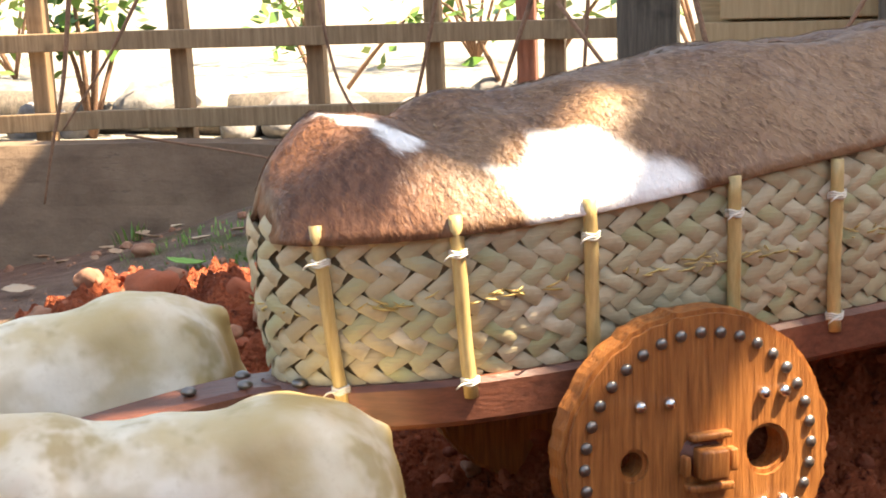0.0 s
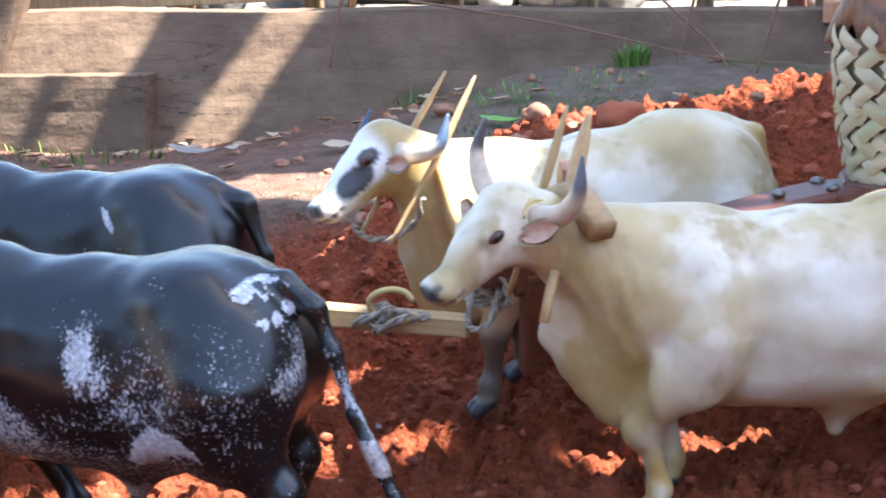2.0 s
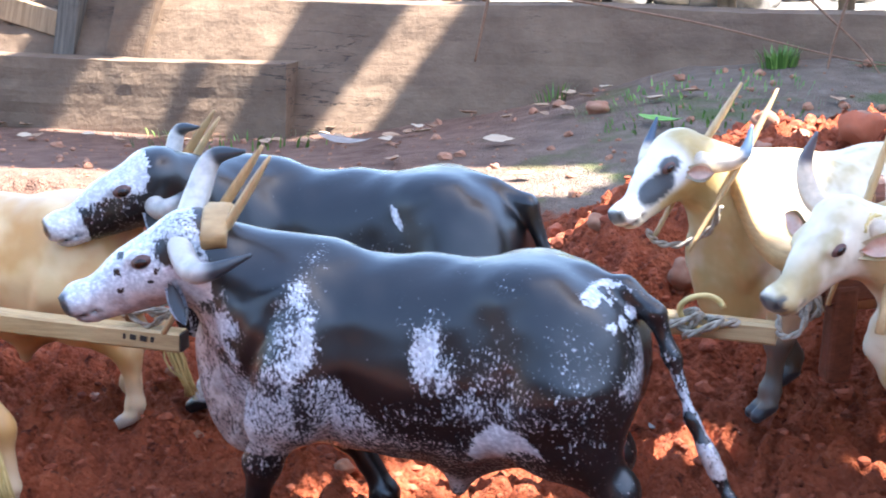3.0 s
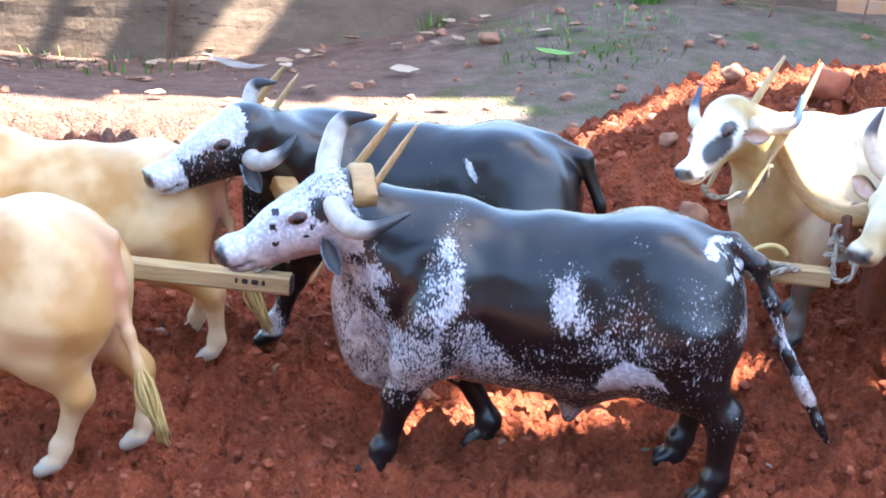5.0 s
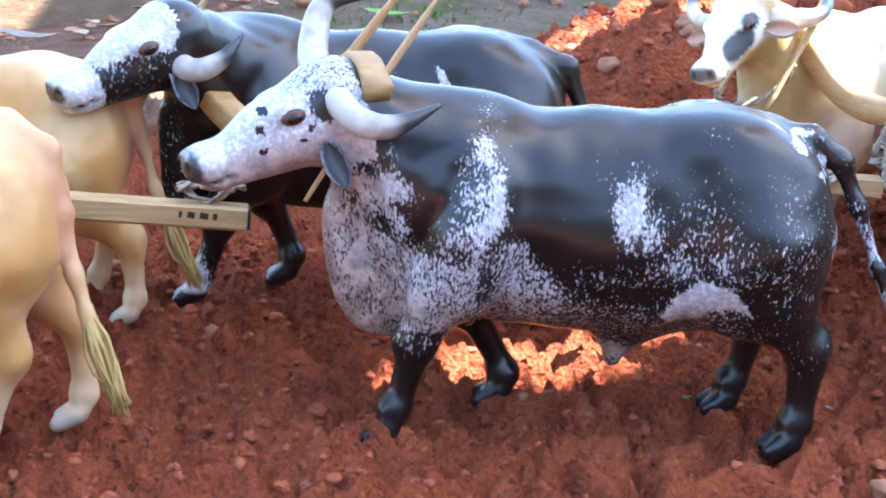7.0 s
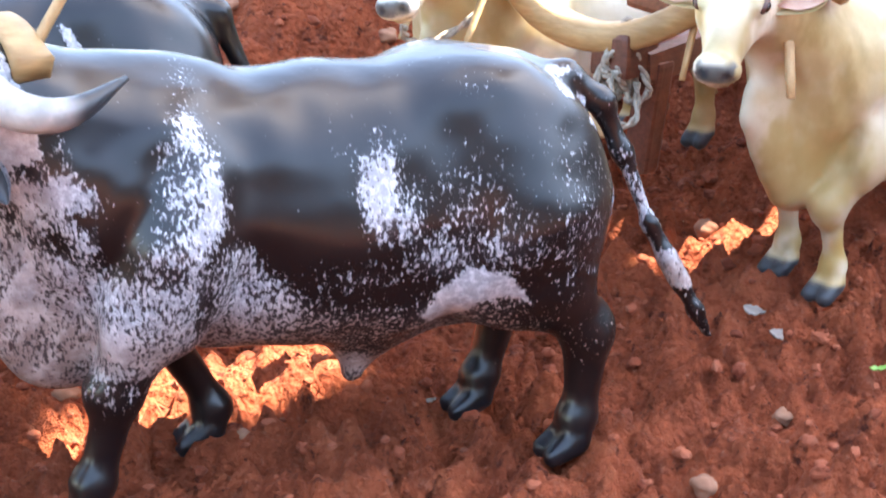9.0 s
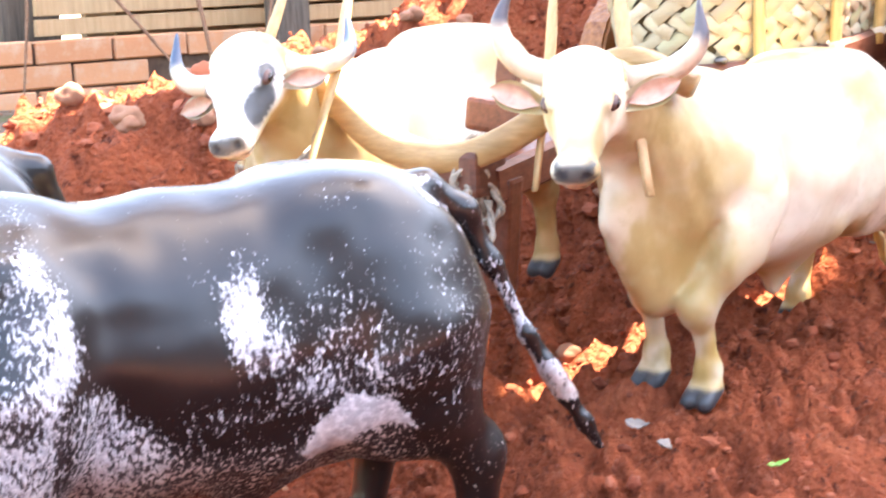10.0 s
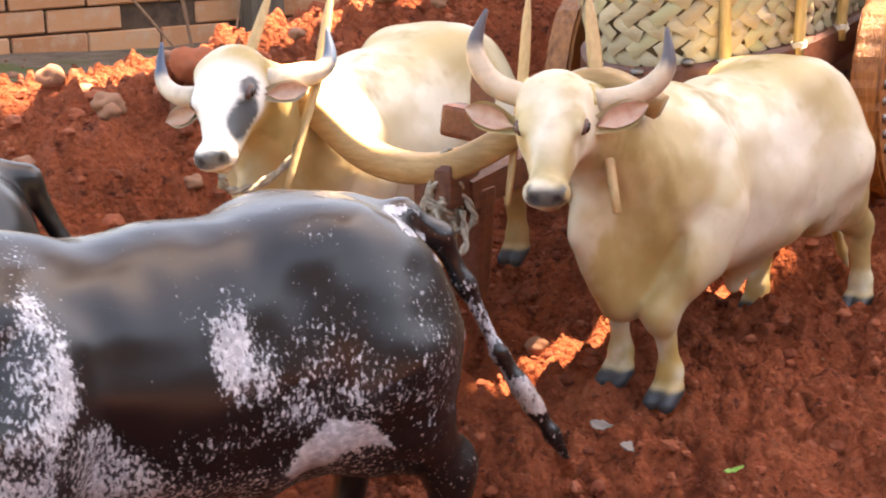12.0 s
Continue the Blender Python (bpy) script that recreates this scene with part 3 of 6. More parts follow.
        h = smin(h, d_cone(Q, (0.030, 0, -0.034), (-0.066, 0, -0.033), 0.020, 0.0135), 0.016)
        h = smin(h, d_ell(Q, (0.046, 0, 0.010), (0.016, 0.034, 0.011)), 0.014)
        for s in (-1, 1):
            h = smin(h, d_ell(Q, (0.004, 0.0285 * s, 0.007), (0.017, 0.0085, 0.0075)), 0.009)
            h = smin(h, d_ell(Q, (0.014, 0.0265 * s, -0.022), (0.024, 0.010, 0.017)), 0.014)
            h = smin(h, d_ell(Q, (-0.088, 0.0125 * s, -0.013), (0.009, 0.0085, 0.009)), 0.006)
            h = np.maximum(h, -(d_ell(Q, (-0.0985, 0.0125 * s, -0.014), (0.0090, 0.0048, 0.0055))))
            h = h + 0.004 * np.exp(-(((Q - np.array((-0.022, 0.027 * s, -0.010))) / np.array((0.018, 0.010, 0.010))) ** 2).sum(-1))
        lip = d_ell(Q, (-0.090, 0, -0.0325), (0.036, 0.034, 0.0016))
        h = np.maximum(h, -lip)
        return smin(d, h * o.hs, 0.024)

    V, F = surface_nets(solid, (-0.42, -0.24, -0.012), (0.36, 0.16, 0.46), 0.0040)
    for _ in range(1):
        acc, cnt = np.zeros_like(V), np.zeros(len(V))
        for a in range(4):
            np.add.at(acc, F[:, a], V[F[:, (a + 1) % 4]] + V[F[:, a - 1]])
            np.add.at(cnt, F[:, a], 2)
        V = 0.62 * V + 0.38 * acc / np.maximum(cnt, 1)[:, None]
    Q = V @ Hi[:3, :3].T + Hi[:3, 3]
    w, pink, dark = o.pattern(V, Q)
    dark = np.maximum(dark, 1 - sstep(V[:, 2], 0.014, 0.019))
    for sd in (-1, 1):
        dark = np.maximum(dark, sstep(gauss(Q, (-0.0955, 0.0125 * sd, -0.014), (0.0075, 0.0062, 0.0068)), 0.30, 0.55))
    dark = np.maximum(dark, 0.45 * (np.abs(Q[:, 2] + 0.0325) < 0.0028) * (Q[:, 0] < -0.056) * (Q[:, 0] > -0.13) * (np.abs(Q[:, 1]) < 0.03))
    col = np.stack([np.clip(w, 0, 1), np.clip(pink, 0, 1), np.clip(dark, 0, 1), np.ones(len(V))], 1)

    bm = bmesh.new()
    lay = bm.verts.layers.float_color.new("coat")
    bv = [bm.verts.new(p) for p in V]
    for b, c in zip(bv, col):
        b[lay] = c
    for f in F:
        try:
            bm.faces.new([bv[k] for k in f])
        except ValueError:
            pass

    def add(tmp_fn, slot, grad=None):
        n0, f0 = len(bm.verts), len(bm.faces)
        tmp_fn()
        bm.verts.ensure_lookup_table()
        bm.faces.ensure_lookup_table()
        nv = len(bm.verts) - n0
        for i in range(n0, len(bm.verts)):
            bm.verts[i][lay] = ((i - n0) / max(1, nv - 1), 0, 0, 1)
        for i in range(f0, len(bm.faces)):
            bm.faces[i].material_index = slot

    # horns, given in the head's frame
    for hpts in o.horns:
        pts = [(*((inv @ Vector(p[:3])) if o.in_world else Vector(p[:3])), p[3]) for p in hpts]
        add(lambda: tube_bm(bm, pts, 26, 14), 1)

    # ears: cupped leaf shapes, skin inside
    def ear(base, tip, out, width, slot_in):
        b, t = Vector(hp(*base)), Vector(hp(*tip))
        n = (H.to_3x3() @ Vector(out)).normalized()
        ax = t - b
        side = ax.cross(n).normalized()
        n = side.cross(ax).normalized()
        for layer, slot in ((0, 0), (1, slot_in)):
            n0, f0 = len(bm.verts), len(bm.faces)
            rows = []
            N, K = 12, 8
            for i in range(N + 1):
                u = i / N
                wd = width * (0.30 + 1.15 * u) * (1 - u ** 4.0) if u < 1 else 0.0005
                wd = max(wd, 0.001)
                row = []
                for k in range(K + 1):
                    a = (k / K * 2 - 1)
                    cup = (1 - a * a) * wd * 0.75
                    p = b + ax * u + side * a * wd * (1 - 0.26 * layer) * (sstep(u, 0.12, 0.45) if layer else 1.0) - n * cup * (1.0 - 0.30 * layer) + n * (0.0012 * layer)
                    row.append(bm.verts.new(p))
                rows.append(row)
            for r0, r1 in zip(rows, rows[1:]):
                for k in range(K):
                    f = bm.faces.new((r0[k], r0[k + 1], r1[k + 1], r1[k]))
                    f.material_index = slot
            bm.verts.ensure_lookup_table()
            shade = o.ear_coat
            for i in range(n0, len(bm.verts)):
                bm.verts[i][lay] = (*shade, 1)
        return

    for (base, tip, out, width) in o.ears:
        ear(base, tip, out, width, 2)

    # eyes with lids
    for s in (-1, 1):
        for c, r, slot in (((0.003, 0.0370 * s, 0.001), (0.0082, 0.0050, 0.0056), 3), ((0.003, 0.0354 * s, 0.0018), (0.0115, 0.0052, 0.0074), 4)):
            def eye():
                tmp = bmesh.new()
                bmesh.ops.create_uvsphere(tmp, u_segments=16, v_segments=10, radius=1.0)
                bmesh.ops.transform(tmp, matrix=H @ Matrix.Translation(c) @ Matrix.Rotation(radians(12 * s), 4, "Z") @ Matrix.Diagonal((*r, 1)), verts=tmp.verts)
                vm = {v: bm.verts.new(v.co) for v in tmp.verts}
                for f in tmp.faces:
                    bm.faces.new([vm[v] for v in f.verts])
                tmp.free()
            add(eye, slot)
    # straw fibres of the tan oxen's tail tufts
    if o.kind == "tan":
        t = o.tail
        way = ((Vector(t[-1]) - Vector(t[-2])).normalized() + Vector((0.06, 0, 0))).normalized()
        a, b = Vector(t[-1]) - way * 0.008, Vector(t[-1]) + way * 0.092
        rng = random.Random(int(abs(o.head[0]) * 1000))
        for _ in range(60):
            j = [Vector((rng.uniform(-1, 1), rng.uniform(-1, 1), rng.uniform(-1, 1))) * q for q in (0.0035, 0.0105, 0.0085)]
            pts = [(*(a + j[0]), 0.0016), (*((a + b) / 2 + j[1]), 0.0020), (*(b + j[2]), 0.0004)]
            f0 = len(bm.faces)
            tube_bm(bm, pts, 6, 4)
            bm.faces.ensure_lookup_table()
            for i in range(f0, len(bm.faces)):
                bm.faces[i].material_index = 5
    bm.normal_update()
    mats = [coat_material("coat_" + o.kind, o.kind), o.horn_mat, o.ear_mat, M_EYE, M_LID, M_STRAW]
    ob = part("ox_statue", bm, mats)
    ob.matrix_world = place @ Matrix.Scale(o.scale, 4)
    return tagged(ob, label, "ox statue", "ox statues yoked in pairs")


def pat_cream(V, Q):
    x, y, z = V.T
    warm = 0.75 * gauss(V, (-0.20, 0, 0.15), (0.07, 0.2, 0.10)) + 0.45 * gauss(V, (0.09, 0, 0.26), (0.04, 0.2, 0.05)) + 0.35 * gauss(V, (0.03, 0, 0.11), (0.10, 0.2, 0.03)) + 0.5 * gauss(V, (0.16, 0, 0.30), (0.07, 0.06, 0.03)) \
        + 0.55 * gauss(V, (-0.12, 0, 0.31), (0.05, 0.05, 0.02)) + 0.85 * (1 - sstep(z, 0.05, 0.10)) * sstep(fbm(x * 30, y * 30, z * 30, 2), -0.5, 0.4) \
        + 0.45 * gauss(Q, (0.05, 0, 0.02), (0.02, 0.05, 0.02))
    w = 0.35 * gauss(V, (0.0, -0.05, 0.22), (0.10, 0.08, 0.05)) + 0.4 * gauss(Q, (-0.02, 0, 0.02), (0.04, 0.02, 0.03))
    nose = sstep(-Q[:, 0], 0.078, 0.084) * sstep(Q[:, 2], -0.026, -0.021) * (1 - sstep(Q[:, 2], -0.006, -0.002)) * (np.abs(Q[:, 1]) < 0.021)
    warm = np.maximum(warm, 0.75 * sstep(x, 0.196, 0.212) * (z > 0.14))
    return w, warm, nose * 0.90


def pat_patch(V, Q):
    w, warm, nose = pat_cream(V, Q)
    face = sstep(-Q[:, 0], -0.045, -0.02) * sstep(Q[:, 2], -0.038, -0.020) * (V[:, 0] < -0.12)
    w = np.maximum(w, face)
    rag = 0.10 * fbm(Q[:, 0] * 90, Q[:, 1] * 90, Q[:, 2] * 90, 2, seed=13)
    patch = np.maximum(gauss(Q, (0.006, -0.036, 0.004), (0.018, 0.020, 0.014)), gauss(Q, (-0.032, -0.030, -0.012), (0.038, 0.022, 0.021)))
    patch = 0.98 * sstep(patch + rag, 0.36, 0.50)
    grey = 0.8 * sstep(gauss(V, (-0.175, 0, 0.30), (0.035, 0.06, 0.045)), 0.45, 0.75)
    warm = np.maximum(warm, 0.7 * gauss(Q, (0.02, 0, -0.045), (0.07, 0.08, 0.02)))
    legs = (V[:, 0] < 0) * (1 - sstep(V[:, 2], 0.085, 0.115)) * 0.85
    return w, warm, np.maximum.reduce([nose, patch, grey, legs])


def pat_tan(V, Q):
    x, y, z = V.T
    pink = 0.95 * gauss(V, (0.208, -0.012, 0.20), (0.026, 0.026, 0.075)) + 0.7 * gauss(V, (0.17, 0, 0.120), (0.04, 0.04, 0.04))
    w = 0.40 * sstep(0.10 - z, 0.0, 0.06) + 0.4 * gauss(V, (0.15, 0, 0.31), (0.1, 0.06, 0.03))
    return w, pink, np.zeros(len(V))


def region(x, z, pts, soft):
    """1 inside a closed outline, 0 outside, over a soft edge."""
    p = np.array(pts)
    far, odd = np.full(x.shape, 9.0), np.zeros(x.shape, bool)
    for (ax, az), (bx, bz) in zip(p, np.roll(p, -1, 0)):
        t = np.clip(((x - ax) * (bx - ax) + (z - az) * (bz - az)) / ((bx - ax) ** 2 + (bz - az) ** 2), 0, 1)
        far = np.minimum(far, np.hypot(x - ax - t * (bx - ax), z - az - t * (bz - az)))
        if az != bz:
            odd ^= ((az > z) != (bz > z)) & (x < ax + (z - az) / (bz - az) * (bx - ax))
    return sstep(np.where(odd, far, -far), -soft, soft)


def pat_speckled(V, Q):
    """Black back, speckled shoulder, flank and thigh, pale dewlap, belly and head."""
    x, y, z = V.T
    n = fbm(x * 22, y * 22, z * 22, 3, seed=6)
    m = fbm(x * 60, y * 60, z * 60, 2, seed=16)
    xx, zz = x + 0.007 * n, z + 0.007 * fbm(x * 22, y * 22, z * 22, 2, seed=26)
    w = (0.53 + 0.20 * m) * region(xx, zz, [(-0.098, 0.300), (-0.084, 0.262), (-0.081, 0.205), (-0.098, 0.150), (-0.110, 0.108), (-0.160, 0.104), (-0.150, 0.155), (-0.140, 0.192), (-0.134, 0.230), (-0.118, 0.270)], 0.016)
    w = np.maximum(w, 0.74 * region(xx, zz, [(-0.104, 0.256), (-0.084, 0.256), (-0.082, 0.208), (-0.096, 0.180), (-0.112, 0.190)], 0.012))
    neck = sstep(-xx + 0.25 * (0.22 - z), 0.150, 0.172) * (1 - sstep(zz, 0.245, 0.275))
    w = np.maximum(w, (0.54 + 0.34 * m + 0.12 * sstep(0.17 - z, 0, 0.04)) * neck)
    w = np.maximum(w, 0.60 * sstep(-xx, 0.125, 0.145) * (1 - sstep(zz, 0.150, 0.178)))
    line = np.interp(x, [-0.092, -0.075, -0.05, -0.018, 0.03, 0.06, 0.09, 0.13, 0.16], [0.186, 0.200, 0.174, 0.150, 0.142, 0.144, 0.164, 0.150, 0.12])
    rich = np.interp(x, [-0.09, -0.03, 0.005, 0.05, 0.08, 0.13, 0.16], [0.60, 0.52, 0.44, 0.40, 0.50, 0.38, 0.25])
    w = np.maximum(w, rich * sstep(line - zz, -0.020, 0.018))
    for c, r, k in (((0.026, 0.225), (0.017, 0.036), 0.90), ((0.042, 0.205), (0.020, 0.030), 0.58), ((0.085, 0.208), (0.050, 0.048), 0.40), ((0.070, 0.176), (0.045, 0.028), 0.54),
                    ((0.112, 0.182), (0.040, 0.030), 0.47), ((0.165, 0.195), (0.045, 0.075), 0.36), ((0.010, 0.165), (0.045, 0.020), 0.40), ((0.092, 0.288), (0.018, 0.012), 0.26), ((0.005, 0.262), (0.016, 0.016), 0.22)):
        w = np.maximum(w, k * np.exp(-((xx - c[0]) / r[0]) ** 2 - ((zz - c[1]) / r[1]) ** 2))
    w = np.maximum(w, 1.05 * region(xx, zz, [(0.058, 0.128), (0.075, 0.150), (0.092, 0.168), (0.118, 0.160), (0.138, 0.136), (0.120, 0.140), (0.100, 0.135), (0.080, 0.120)], 0.006))
    blotch = region(xx, zz, [(0.156, 0.284), (0.176, 0.292), (0.198, 0.280), (0.208, 0.256), (0.192, 0.246), (0.176, 0.262)], 0.005) * sstep(fbm(x * 75, y * 75, z * 75, 2, seed=19), -0.12, 0.08) * sstep(-y, 0.008, 0.016)
    w = np.maximum(w, 1.1 * blotch)
    w = np.maximum(w, 0.54 * sstep(xx, 0.192, 0.210) * sstep(z, 0.165, 0.21) * (1 - sstep(z, 0.268, 0.288)) * sstep(-y, 0.010, 0.020))
    w = np.where((x > 0.200 + 0.4 * np.clip(0.272 - z, 0, 0.05)) & (np.abs(y) < 0.03) & (z > 0.15), 0.16 + 0.58 * (1 - sstep(z, 0.155, 0.250)), w)
    w = np.maximum(w, 0.85 * gauss(V, (0.036, 0, 0.080), (0.040, 0.04, 0.022)))
    # fewer flecks along the foreleg crease, its shade put into the coat
    w = w * (1 - 0.35 * np.exp(-((xx + 0.094 - 0.35 * (z - 0.15)) / 0.010) ** 2 - ((z - 0.155) / 0.035) ** 2))
    low = (z < 0.108) & (np.abs(x - 0.035) > 0.05) & (x < 0.24) & (((np.abs(y) > 0.034) & (x > -0.182)) | (z < 0.06))
    w = np.where(low, np.minimum(w, 0.36 * sstep(z, 0.062, 0.108)), w)
    w = np.where((x > 0.24) & (z <= 0.15), 0.70, w)
    w = np.where((x > 0.24) & (z < 0.120), 0.25, w)
    head = sstep(-Q[:, 0], -0.078, -0.060) * (x < -0.19) * (Q[:, 2] > -0.055)
    hw = 1.0 - 0.80 * sstep(gauss(Q, (0.032, -0.034, 0.000), (0.017, 0.026, 0.017)), 0.25, 0.8) - 0.36 * sstep(Q[:, 0] + 1.2 * Q[:, 2], 0.010, 0.050)
    for c, r in (((-0.026, -0.028, -0.001), 0.0044), ((-0.030, -0.03, -0.020), 0.0036), ((0.004, -0.036, -0.020), 0.0034), ((0.014, -0.036, -0.012), 0.0030), ((-0.018, -0.02, 0.012), 0.0040)):
        hw = hw - 0.9 * sstep(gauss(Q, c, (r * 1.3, 0.02, r)), 0.25, 0.6)
    w = np.where(head > 0.5, hw, w)
    pink = 0.80 * sstep(0.165 - z, 0.0, 0.045) + 0.70 * sstep(-x, 0.155, 0.20) * (z < 0.26) + 0.30 * n
    pink = np.where(head > 0.5, 0.75 * sstep(-Q[:, 2], 0.004, 0.032), pink)
    nose = sstep(-Q[:, 0], 0.083, 0.087) * sstep(Q[:, 2], -0.031, -0.027)
    return np.clip(w, 0, 1), np.clip(pink, 0, 1), nose * 0.92


def pat_black(V, Q):
    x, y, z = V.T
    w = 0.9 * sstep(-x + 0.3 * (0.22 - z), 0.20, 0.235) * (z < 0.20)
    w = np.maximum(w, 0.32 * gauss(V, (0.07, -0.08, 0.19), (0.05, 0.08, 0.05)))
    # tilted white streak on the flank: a gloss highlight put into the coat colour
    w = np.maximum(w, 1.05 * sstep(gauss(np.stack([x + 0.55 * (z - 0.258), y, z], 1), (0.075, -0.07, 0.258), (0.0065, 0.06, 0.017)), 0.35, 0.75))
    head = sstep(-Q[:, 0], -0.055, -0.035) * (x < -0.19)
    hw = sstep(Q[:, 2] + 0.006 * fbm(Q[:, 0] * 60, Q[:, 1] * 60, Q[:, 2] * 60, 2, seed=33) + 0.10 * np.clip(Q[:, 0], 0, 1), -0.006, 0.006) + 0.26
    hw = np.maximum(hw, 1.1 * sstep(-Q[:, 0], 0.046, 0.056))
    w = np.where(head > 0.5, hw, w)
    nose = sstep(-Q[:, 0], 0.090, 0.094) * sstep(Q[:, 2], -0.026, -0.022)
    return w, 0.2 * np.ones(len(V)), nose


def ears_out(length=0.074, lift=0.0, width=0.019, at=0.018):
    """Ears held out sideways below the horns, open to the front."""
    return [((at, 0.033 * s, -0.016), (at + 0.022 + lift, (0.033 + length) * s, -0.014 + lift), (-0.72, 0.10 * s, 0.68), width) for s in (-1, 1)]


def ears_down(length=0.054, width=0.0125):
    """Ears hanging beside the cheeks."""
    return [((0.022, 0.036 * s, -0.015), (0.024, 0.060 * s, -0.015 - length), (-0.45, 1.0 * s, 0.1), width) for s in (-1, 1)]


def horn(base, mid, out, tip, r=0.0145):
    """A horn through four places, thick at its base and pointed."""
    return [(*base, r), (*mid, r * 0.95), (*out, r * 0.72), (*tip, r * 0.14)]


def mirrored(h):
    return [h, [(x, -y, z, r) for x, y, z, r in h]]


UP_HORNS = mirrored(horn((-0.235, -0.028, 0.325), (-0.232, -0.075, 0.335), (-0.225, -0.098, 0.375), (-0.212, -0.095, 0.415)))
# oxen of the middle pair
OX_NEAR_BLACK = Ox(kind="speckled", pattern=pat_speckled, ears=ears_down(), horn_mat=M_HORN_GREY, ear_mat=M_EAR_DARK,
                   horns=[horn((-0.230, -0.046, 0.306), (-0.206, -0.076, 0.290), (-0.178, -0.096, 0.292), (-0.141, -0.078, 0.307), 0.0128),
                          horn((-0.244, 0.000, 0.308), (-0.248, 0.038, 0.335), (-0.238, 0.056, 0.368), (-0.200, 0.050, 0.378), 0.0140)],
                   ear_coat=(0.72, 0, 0), head=(-0.274, -0.034, 0.286), yaw=20, pitch=20, hs=0.95,
                   legs=((-0.172, -0.050), (-0.066, 0.050), (0.187, -0.050), (0.152, 0.050)),
                   tail=((0.150, 0, 0.282), (0.192, -0.004, 0.281), (0.221, -0.009, 0.260), (0.238, -0.014, 0.222), (0.260, -0.026, 0.170), (0.286, -0.035, 0.122)))
build_ox(OX_NEAR_BLACK, pose(0, 0.05, 0), "glossy black painted ox statue with white speckled flanks and head")
OX_FAR_BLACK = Ox(kind="black", pattern=pat_black, ears=ears_down(), horn_mat=M_HORN_GREY, ear_mat=M_EAR_DARK,
                  horns=[horn((-0.204, -0.122, 0.282), (-0.176, -0.148, 0.270), (-0.148, -0.155, 0.282), (-0.128, -0.140, 0.306), 0.0125),
                         horn((-0.218, -0.060, 0.296), (-0.218, -0.028, 0.306), (-0.212, -0.018, 0.336), (-0.180, -0.030, 0.344), 0.0115)],
                  ear_coat=(0.75, 0, 0), head=(-0.238, -0.132, 0.288), yaw=36, pitch=18, hs=0.95,
                  tail=((0.172, 0, 0.284), (0.212, -0.004, 0.268), (0.236, -0.010, 0.21), (0.250, -0.014, 0.15), (0.256, -0.016, 0.105)))
build_ox(OX_FAR_BLACK, pose(-0.190, 0.385, 0.010), "glossy black painted ox statue with white blaze and muzzle")
# oxen of the cart's own pair, heads turned towards the path
OX_NEAR_CREAM = Ox(kind="cream", pattern=pat_cream, ears=ears_out(0.068, 0.008, 0.0150), ear_coat=(0, 0.3, 0), in_world=True,
                   horns=[horn((0.390, 0.112, 0.334), (0.430, 0.080, 0.340), (0.450, 0.062, 0.362), (0.454, 0.066, 0.395), 0.0116),
                          horn((0.376, 0.124, 0.336), (0.348, 0.156, 0.350), (0.338, 0.170, 0.378), (0.348, 0.167, 0.411), 0.0116)],
                   head=(0.357, 0.090, 0.319), yaw=48, pitch=30, hs=0.80, scale=0.92, slim=0.82,
                   legs=((-0.160, -0.038), (-0.132, 0.038), (0.232, -0.048), (0.150, 0.040)), knees=(-0.027, -0.006), thin=0.8,
                   tail=((0.168, 0, 0.284), (0.196, 0, 0.264), (0.208, -0.003, 0.200), (0.222, -0.008, 0.135), (0.245, -0.014, 0.082)))
build_ox(OX_NEAR_CREAM, pose(0.635, 0.205, 0.055, 0, -1.5, 18), "cream painted ox statue with turned head and pink ears")
OX_FAR_CREAM = Ox(kind="patch", pattern=pat_patch, ears=ears_out(0.060, -0.014, 0.0125), ear_coat=(0.3, 0.2, 0),
                  horn_mat=M_HORN_BLUE, in_world=True,
                  horns=[horn((0.206, 0.330, 0.352), (0.240, 0.306, 0.350), (0.268, 0.298, 0.362), (0.275, 0.309, 0.392), 0.0112),
                         horn((0.166, 0.344, 0.338), (0.156, 0.370, 0.338), (0.154, 0.396, 0.350), (0.161, 0.409, 0.380), 0.0098)],
                  head=(0.174, 0.313, 0.337), yaw=50, pitch=24, roll=-12, hs=0.80, scale=0.92, slim=0.85,
                  legs=((-0.168, -0.055), (-0.100, 0.045), (0.200, -0.050), (0.200, 0.050)))
build_ox(OX_FAR_CREAM, pose(0.415, 0.462, 0.080, 0, -6, 26), "cream painted ox statue, white face with black eye patch")
# leading pair
OX_NEAR_TAN = Ox(kind="tan", pattern=pat_tan, horns=UP_HORNS, ears=ears_out(), ear_coat=(0, 0, 0),
                 legs=((-0.178, -0.045), (-0.066, 0.045), (0.145, -0.045), (0.215, 0.045)),
                 tail=((0.168, -0.004, 0.290), (0.200, -0.006, 0.268), (0.216, -0.014, 0.215), (0.225, -0.020, 0.165), (0.235, -0.022, 0.132)))
OX_NEAR_TAN.scale, OX_NEAR_TAN.slim = 0.95, 0.82
build_ox(OX_NEAR_TAN, pose(-0.645, -0.040, 0.004), "tan painted ox statue with straw-coloured tail tuft")
OX_FAR_TAN = Ox(kind="tan", pattern=pat_tan, horns=UP_HORNS, ears=ears_out(), ear_coat=(0, 0, 0),
                legs=((-0.178, -0.045), (-0.066, 0.045), (0.215, -0.045), (0.160, 0.045)),
                tail=((0.172, 0, 0.286), (0.212, -0.004, 0.262), (0.228, -0.004, 0.20), (0.240, -0.006, 0.155), (0.252, -0.008, 0.125)))
OX_FAR_TAN.scale, OX_FAR_TAN.slim = 0.88, 0.85
